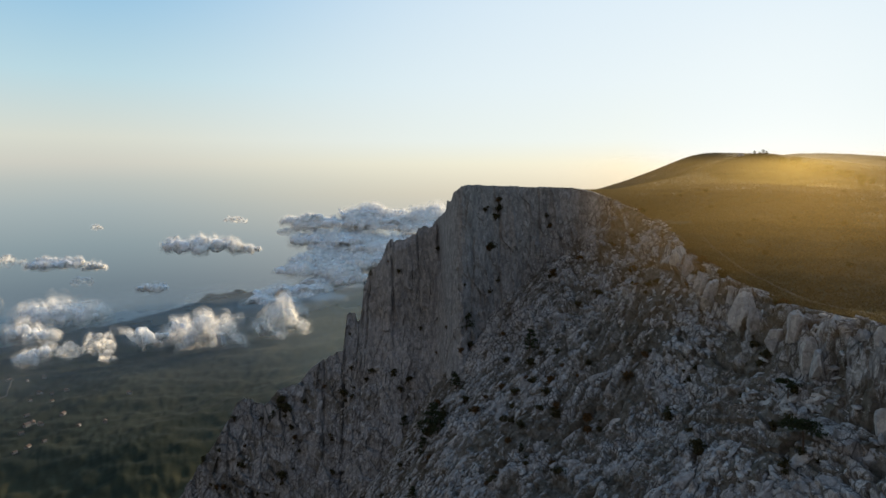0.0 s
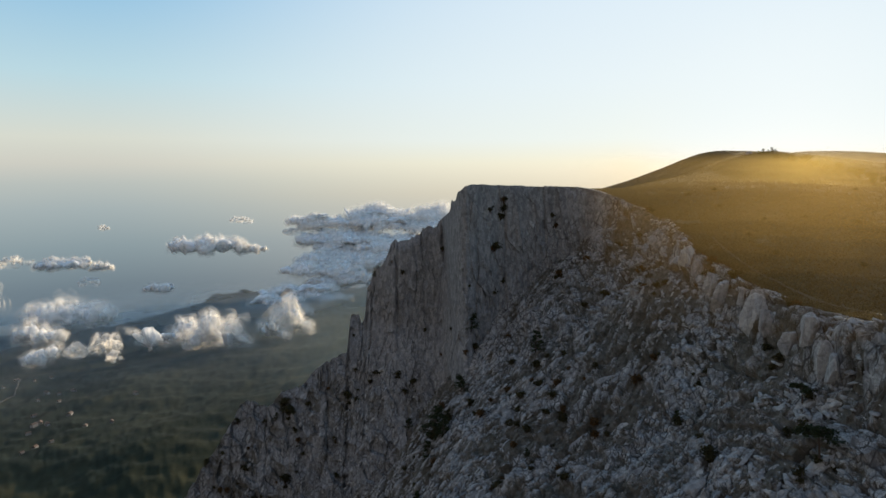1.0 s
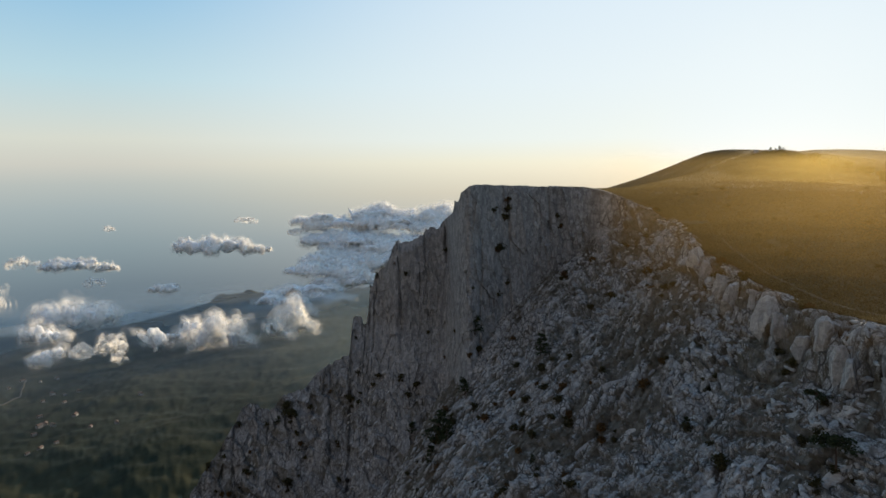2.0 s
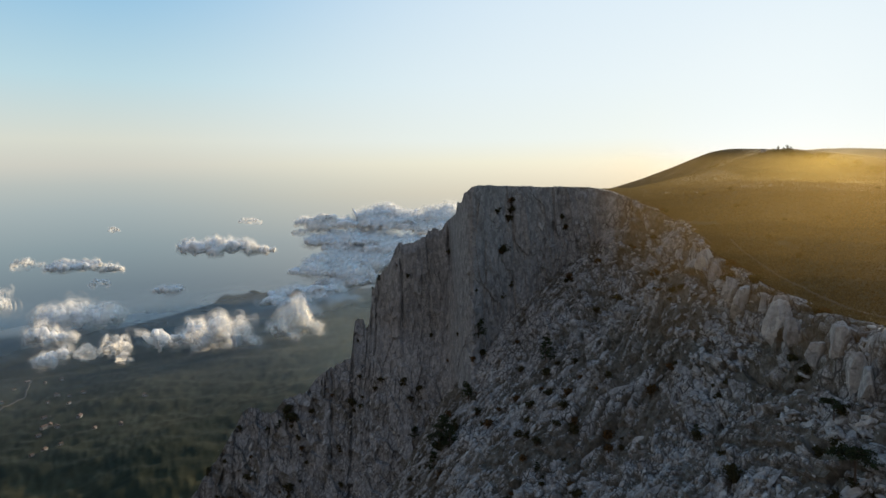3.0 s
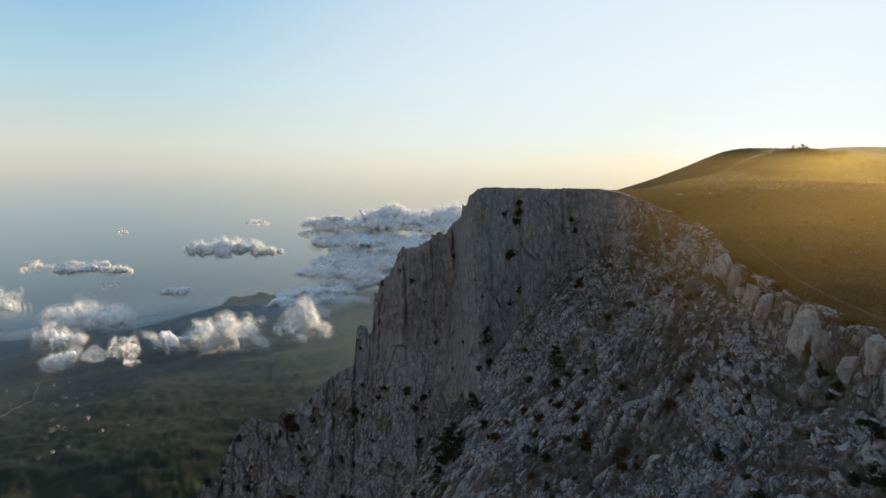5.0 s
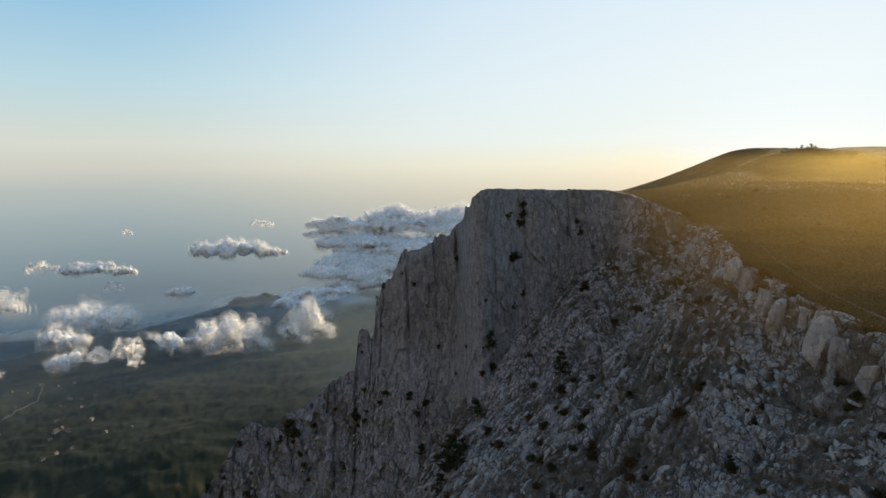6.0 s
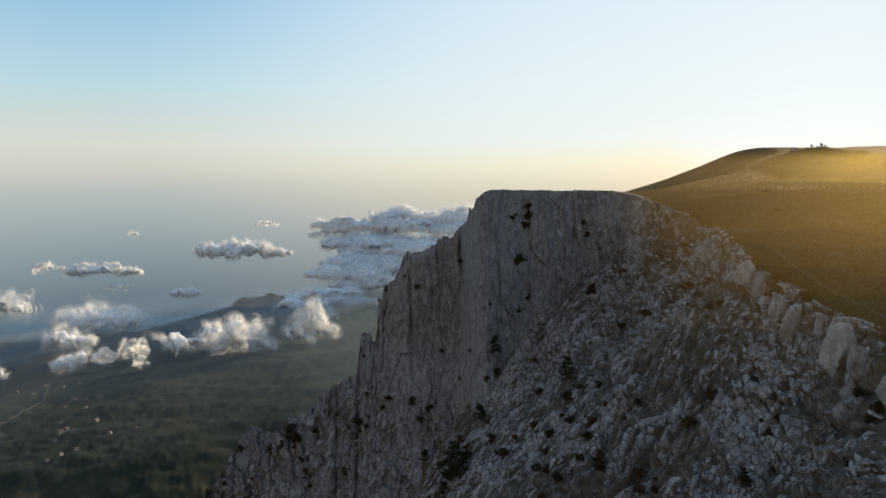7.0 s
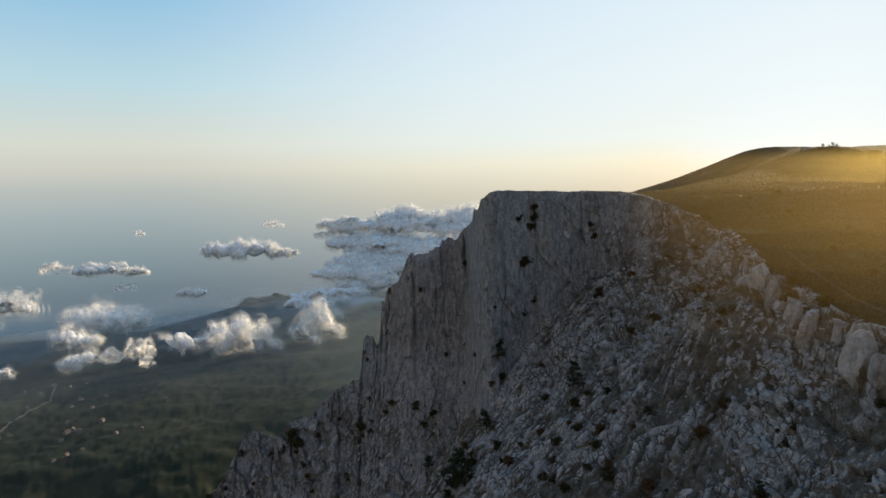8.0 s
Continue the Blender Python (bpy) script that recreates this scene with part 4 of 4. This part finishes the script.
def make_pine(seed, lean, mat, sparse=1.0, low=0.12, wide=0.50):
    rng = np.random.default_rng(seed)
    top = np.array((lean[0], lean[1], 1.0))
    at = lambda t: np.array((lean[0] * t * t, lean[1] * t * t, t))
    wood = [cone(at(t0) - (0, 0, 0.06 if t0 == 0 else 0), at(t1), 0.030 * (1 - t0) + 0.006, 0.030 * (1 - t1) + 0.006) for t0, t1 in ((0, 0.25), (0.25, 0.5), (0.5, 0.75), (0.75, 1.0))]
    heads, sizes = [top], [(0.06, 0.06, 0.07)]
    for i in range(34):
        t = rng.uniform(low, 0.97)
        a = rng.uniform(0, 2 * math.pi)
        reach = (wide * (1 - t) + 0.09 + 0.4 * max(low - 0.5, 0)) * rng.uniform(0.6, 1.15)
        b = at(t) + np.array((reach * math.cos(a) + 0.25 * lean[0], reach * math.sin(a) + 0.25 * lean[1], rng.uniform(-0.01, 0.07)))
        wood.append(cone(at(t), b, 0.010, 0.004, 4))
        for q in (0.55, 0.8, 1.0):
            heads.append(at(t) * (1 - q) + b * q)
            sizes.append((0.11, 0.11, 0.05))
    return join(wood, "trunk", BARK), join(tufts(rng, heads, sizes, 0.055, int(10 * sparse)), "crown", mat)


def make_tree(seed, mat):
    """A low broad tree: a short trunk, spreading limbs and an uneven crown of clumps."""
    rng = np.random.default_rng(seed)
    wood, heads, sizes = [cone((0, 0, -0.06), (0.02, 0.01, 0.42), 0.055, 0.035)], [], []
    for i in range(11):
        a = i * 2.4 + rng.normal(0, 0.3)
        r = rng.uniform(0.10, 0.42)
        tip = np.array((r * math.cos(a), r * math.sin(a), rng.uniform(0.42, 0.92) - 0.35 * r))
        wood.append(cone((0.01, 0.0, rng.uniform(0.2, 0.42)), tip, 0.022, 0.008, 5))
        heads.append(tip)
        w = rng.uniform(0.16, 0.26)
        sizes.append((w, w, 0.7 * w))
    return join(wood, "trunk", BARK), join(tufts(rng, heads, sizes, 0.085, 46), "crown", mat)


RUST = leaf_material("autumn_leaves", (0.06, 0.035, 0.014), (0.16, 0.085, 0.03))
BUSH_KINDS = [(make_bush(21, LEAVES, 0.9), "dense dark olive shrub growing from a rock ledge"), (make_bush(22, LEAVES, 0.7), "low dark green juniper shrub on the rock"),
              (make_bush(23, RUST, 0.9), "rusty brown autumn shrub on the rock")]
PINE_KINDS = [(make_pine(31, (0.10, -0.05), NEEDLES), "dark green mountain pine rooted in the cliff"), (make_pine(32, (-0.12, 0.05), NEEDLES), "gnarled dark pine rooted in the cliff"),
              (make_pine(33, (-0.45, -0.1), NEEDLES, 0.7), "wind-bent pine standing on the ridge"),
              (make_pine(34, (0.12, 0.1), NEEDLES, 1.0, 0.72, 1.6), "flat-topped pine leaning out from the rocks")]
TREE_KINDS = [(make_tree(41, LEAVES), "low broad tree on the grassy shoulder of the hill"), (make_tree(42, NEEDLES), "dark round-headed tree on the grassy hill")]
MADE = {}


def plant(kinds, which, name, category, group, p, size, turn):
    """The first of a kind is built with its parts, the others are copies of it."""
    (stem, crown), label = kinds[which]
    key = (name, which, group)
    m = pose(*[float(c) for c in p], 0, 0, turn)
    if key not in MADE:
        ob = tagged(new(name), label, category, group)
        part("stem" if name == "shrub" else "trunk", stem, ob)
        part("crown", crown, ob)
        MADE[key] = ob
        ob.matrix_world = m @ Matrix.Diagonal((size, size, size, 1))
        return ob
    ob = copy_thing(MADE[key], m)
    ob.scale = (size, size, size)
    return ob


def on_wall(x, z):
    i = int(round((x - WALL[0, 0, 0]) / 0.5))
    j = int(np.argmin(np.abs(WALL[i, :, 2] - z)))
    return WALL[i, j]


WALL_SHRUBS = [  # x, height, radius
    (27.2, -14, 1.3), (26.3, -18, 1.4), (25.6, -22, 1.3), (22.6, -36, 1.9), (20, -18, 0.9), (26.5, -53, 0.9), (22.4, -58, 0.9), (51, -22, 0.9), (53, -27, 1.0),
    (-53.4, -119, 1.5), (-86.8, -130, 2.4), (-60, -142, 1.2), (-136, -162, 1.2), (-112, -162, 1.5), (-87, -165, 1.9), (-81, -145, 1.2), (-26, -104, 1.2), (-90, -127, 1.8), (12.3, -82, 1.4)]
SLOPE_SHRUBS = [  # x, y, radius
    (53, 297, 1.8), (-6, 262, 3.0), (-4, 259, 2.4), (79, 291, 1.1), (94, 294, 1.4), (77, 232, 1.4), (92, 222, 1.9), (96, 211, 2.0), (89, 223, 1.0), (37, 254, 1.6),
    (10, 262, 1.4), (40, 213, 1.7), (66, 154, 1.8), (54, 224, 1.0), (52, 197, 1.0), (16.5, 201, 1.8), (93, 194, 1.0), (90, 169, 1.4), (77, 190, 0.9), (81, 163, 0.9),
    (98, 177, 1.2), (69, 208, 1.2), (66, 234, 1.0), (-53, 289, 1.8), (87, 150, 1.2), (80, 132.5, 1.1), (75, 131.6, 1.1)]
PINES = [  # x, y, height, on the slope
    (-5.8, 262, 12.5), (-2.5, 256, 9.0), (-8.5, 257, 8.0), (37.6, 263, 8.5), (6.2, 277, 8.0), (68, 181, 3.5), (27, 206, 3.0), (-12, 229, 5.5)]
WALL_PINES = [(11.2, -74, 8.0), (-39.5, -56, 3.2), (-43, -61, 2.0), (-20, -128, 6.0), (-95, -136, 4.5)]


def build_plants():
    rng = np.random.default_rng(1501)
    out = np.array((0, -0.35, -0.2))
    for x, z, r in WALL_SHRUBS:
        plant(BUSH_KINDS, int(rng.choice((0, 0, 1, 1, 1, 2))), "shrub", "shrub", "shrubs on the cliff", on_wall(x, z) + out, r * (1.7 if z > -90 else 1.9), rng.uniform(0, 360))
        for _ in range(2):
            plant(BUSH_KINDS, int(rng.choice((0, 0, 1, 1, 1, 2))), "shrub", "shrub", "shrubs on the cliff", on_wall(x + rng.normal(0, 1.0), z + rng.normal(0, 1.8)) + out, r * rng.uniform(0.5, 1.0), rng.uniform(0, 360))
    for x, y, r in SLOPE_SHRUBS:
        plant(BUSH_KINDS, int(rng.choice((0, 0, 1, 1, 1, 2))), "shrub", "shrub", "shrubs on the cliff", SLOPE[slope_index(x, y)] - (0, 0, 0.1), r * 1.4, rng.uniform(0, 360))
        for _ in range(2):
            plant(BUSH_KINDS, int(rng.choice((0, 0, 1, 1, 1, 2))), "shrub", "shrub", "shrubs on the cliff", SLOPE[slope_index(x + rng.normal(0, 1.2), y + rng.normal(0, 1.5))] - (0, 0, 0.1), r * rng.uniform(0.6, 1.1), rng.uniform(0, 360))
    for x, y, h in PINES:
        plant(PINE_KINDS, int(rng.integers(0, 2)), "pine_tree", "pine tree", "pines on the cliff", SLOPE[slope_index(x, y)], h, rng.uniform(0, 360))
    for x, z, h in WALL_PINES:
        plant(PINE_KINDS, int(rng.integers(0, 2)), "pine_tree", "pine tree", "pines on the cliff", on_wall(x, z) + out, h, rng.uniform(0, 360))
    for _ in range(34):
        x, y = rng.uniform(-45, 42), rng.uniform(185, 285)
        plant(BUSH_KINDS, int(rng.choice((0, 0, 1, 1, 1, 2))), "shrub", "shrub", "shrubs on the cliff", SLOPE[slope_index(x, y)] - (0, 0, 0.1), rng.uniform(0.9, 2.3), rng.uniform(0, 360))
    for x, y, h in ((80, 132.5, 8.0), (86, 150, 5.0)):
        plant(PINE_KINDS, 3, "pine_tree", "pine tree", "flat-topped pines", SLOPE[slope_index(x, y)], h, rng.uniform(0, 360))
    for _ in range(46):
        x, y = rng.uniform(-30, 92), rng.uniform(125, 300)
        plant(BUSH_KINDS, int(rng.choice((0, 0, 1, 1, 1, 2))), "shrub", "shrub", "shrubs on the cliff", SLOPE[slope_index(x, y)] - (0, 0, 0.1), rng.uniform(1.1, 2.7), rng.uniform(0, 360))
    for _ in range(40):
        x = rng.uniform(-135, 10)
        z = float(np.interp(x, *np.array(TOP, float).T)) - 8 - rng.uniform(0, 70)
        plant(BUSH_KINDS, int(rng.choice((0, 0, 1, 1, 1, 2))), "shrub", "shrub", "shrubs on the cliff", on_wall(x, max(z, -175)) + out, rng.uniform(0.8, 2.3), rng.uniform(0, 360))
    for x, y, h in ((260, 534, 3.2), (264, 536, 4.4), (269, 533, 3.8), (273, 536, 4.6), (278, 540, 3.2)):
        plant(PINE_KINDS, 2, "pine_tree", "pine tree", "trees on the ridge", on_hill(x, y), h, rng.uniform(-40, 40))
    for x, y, h in ((267, 498, 6.5), (274, 487, 9.5), (276, 480, 6.0), (281, 474, 5.0), (289, 474, 7.5), (293, 466, 6.0), (297, 461, 7.0), (299, 452, 6.0), (291, 436, 6.5), (285, 417, 5.5), (262, 512, 5.0), (266, 402, 5.0)):
        plant(TREE_KINDS, int(rng.integers(0, 2)), "tree", "tree", "trees on the shoulder", on_hill(x, y), h, rng.uniform(0, 360))
    for x, y, r in ((118, 226, 1.4), (142, 339, 1.6), (124, 327, 1.3), (119, 249, 1.3), (134, 205, 1.2), (149, 266, 1.2), (210, 330, 1.3), (128, 300, 1.5), (160, 250, 1.4), (135, 270, 1.2)):
        plant(BUSH_KINDS, 1, "shrub", "shrub", "shrubs on the hill", on_hill(x, y), r, rng.uniform(0, 360))


build_plants()


# ---------------------------------------------------------------- the trail on the rim, and the village in the lowland


def ribbon(name, centre, width, mat, surface, lift, label, category):
    """A strip laid on a surface along a line in plan."""
    c = np.array(centre, float)
    k = np.linspace(0, len(c) - 1, 40 * (len(c) - 1) + 1)
    p = np.stack([np.interp(k, np.arange(len(c)), c[:, i]) for i in (0, 1)], -1)
    p = p + np.stack([fbm(k * 2, k * 0, octaves=2, k=5), fbm(k * 2, k * 0 + 9, octaves=2, k=6)], -1) * width * 0.5
    d = np.gradient(p, axis=0)
    side = np.stack([d[:, 1], -d[:, 0]], -1) / np.linalg.norm(d, axis=1)[:, None]
    rows = []
    for u in (-0.5, -0.45, 0.0, 0.45, 0.5):
        q = p + side * width * u
        z = np.array([surface(x, y) for x, y in q]) + (lift if abs(u) < 0.5 else -0.3)
        rows.append(np.stack([q[:, 0], q[:, 1], z], -1))
    tagged(new(name, grid_mesh(name, np.stack(rows, 0), mat)), label, category, kind="structure")


EARTH = plain_material("road_gravel", (0.04, 0.042, 0.038), (0.075, 0.074, 0.066), 0.3)
ribbon("footpath", [(104, 250), (103, 232), (104, 213), (106, 190), (107, 165), (109, 138), (112, 110)], 0.9, TRAIL, lambda x, y: on_hill(x, y)[2], 0.2,
       "pale trodden footpath along the cliff rim", "footpath")
ribbon("road", [(-1130, 1050), (-1080, 1190), (-1110, 1330), (-1190, 1500), (-1230, 1700), (-1350, 1900)], 5.0, EARTH, lambda x, y: float(land(np.array([x]), np.array([y]))[0]), 2.5,
       "pale winding road through the wooded lowland", "road")

PLASTER = plain_material("pale_plaster", (0.24, 0.23, 0.215), (0.36, 0.35, 0.33), 0.5)
TILES = plain_material("roof_tiles", (0.13, 0.085, 0.065), (0.22, 0.16, 0.13), 0.8)


def build_village():
    rng = np.random.default_rng(1701)
    walls = join([(np.array([(x, y, z) for z in (-3, 5) for x, y in ((-6, -4.5), (6, -4.5), (6, 4.5), (-6, 4.5))], float),
                   [(0, 1, 5, 4), (1, 2, 6, 5), (2, 3, 7, 6), (3, 0, 4, 7), (4, 5, 6, 7)])], "wall", PLASTER)
    roof = join([(np.array([(-6.6, -5.2, 4.8), (6.6, -5.2, 4.8), (6.6, 5.2, 4.8), (-6.6, 5.2, 4.8), (-6.6, 0, 8.2), (6.6, 0, 8.2)], float),
                  [(0, 1, 5, 4), (2, 3, 4, 5), (1, 2, 5), (3, 0, 4), (3, 2, 1, 0)])], "roof", TILES)
    first = None
    for _ in range(26):
        a, r = radians(rng.normal(-35.5, 2.6)), rng.uniform(1350, 2350)
        x, y = r * math.sin(a), r * math.cos(a)
        z = float(land(np.array([x]), np.array([y]))[0])
        m = pose(x, y, z + 1.0, 0, 0, rng.uniform(0, 180))
        size = rng.uniform(0.6, 1.1)
        if first is None:
            first = tagged(new("house"), "small pale plastered house with a pitched roof", "house", "houses of the village")
            part("wall", walls, first)
            part("roof", roof, first, "brown tiled pitched roof")
            first.matrix_world = m
        else:
            copy_thing(first, m).scale = (size, size, size)


build_village()
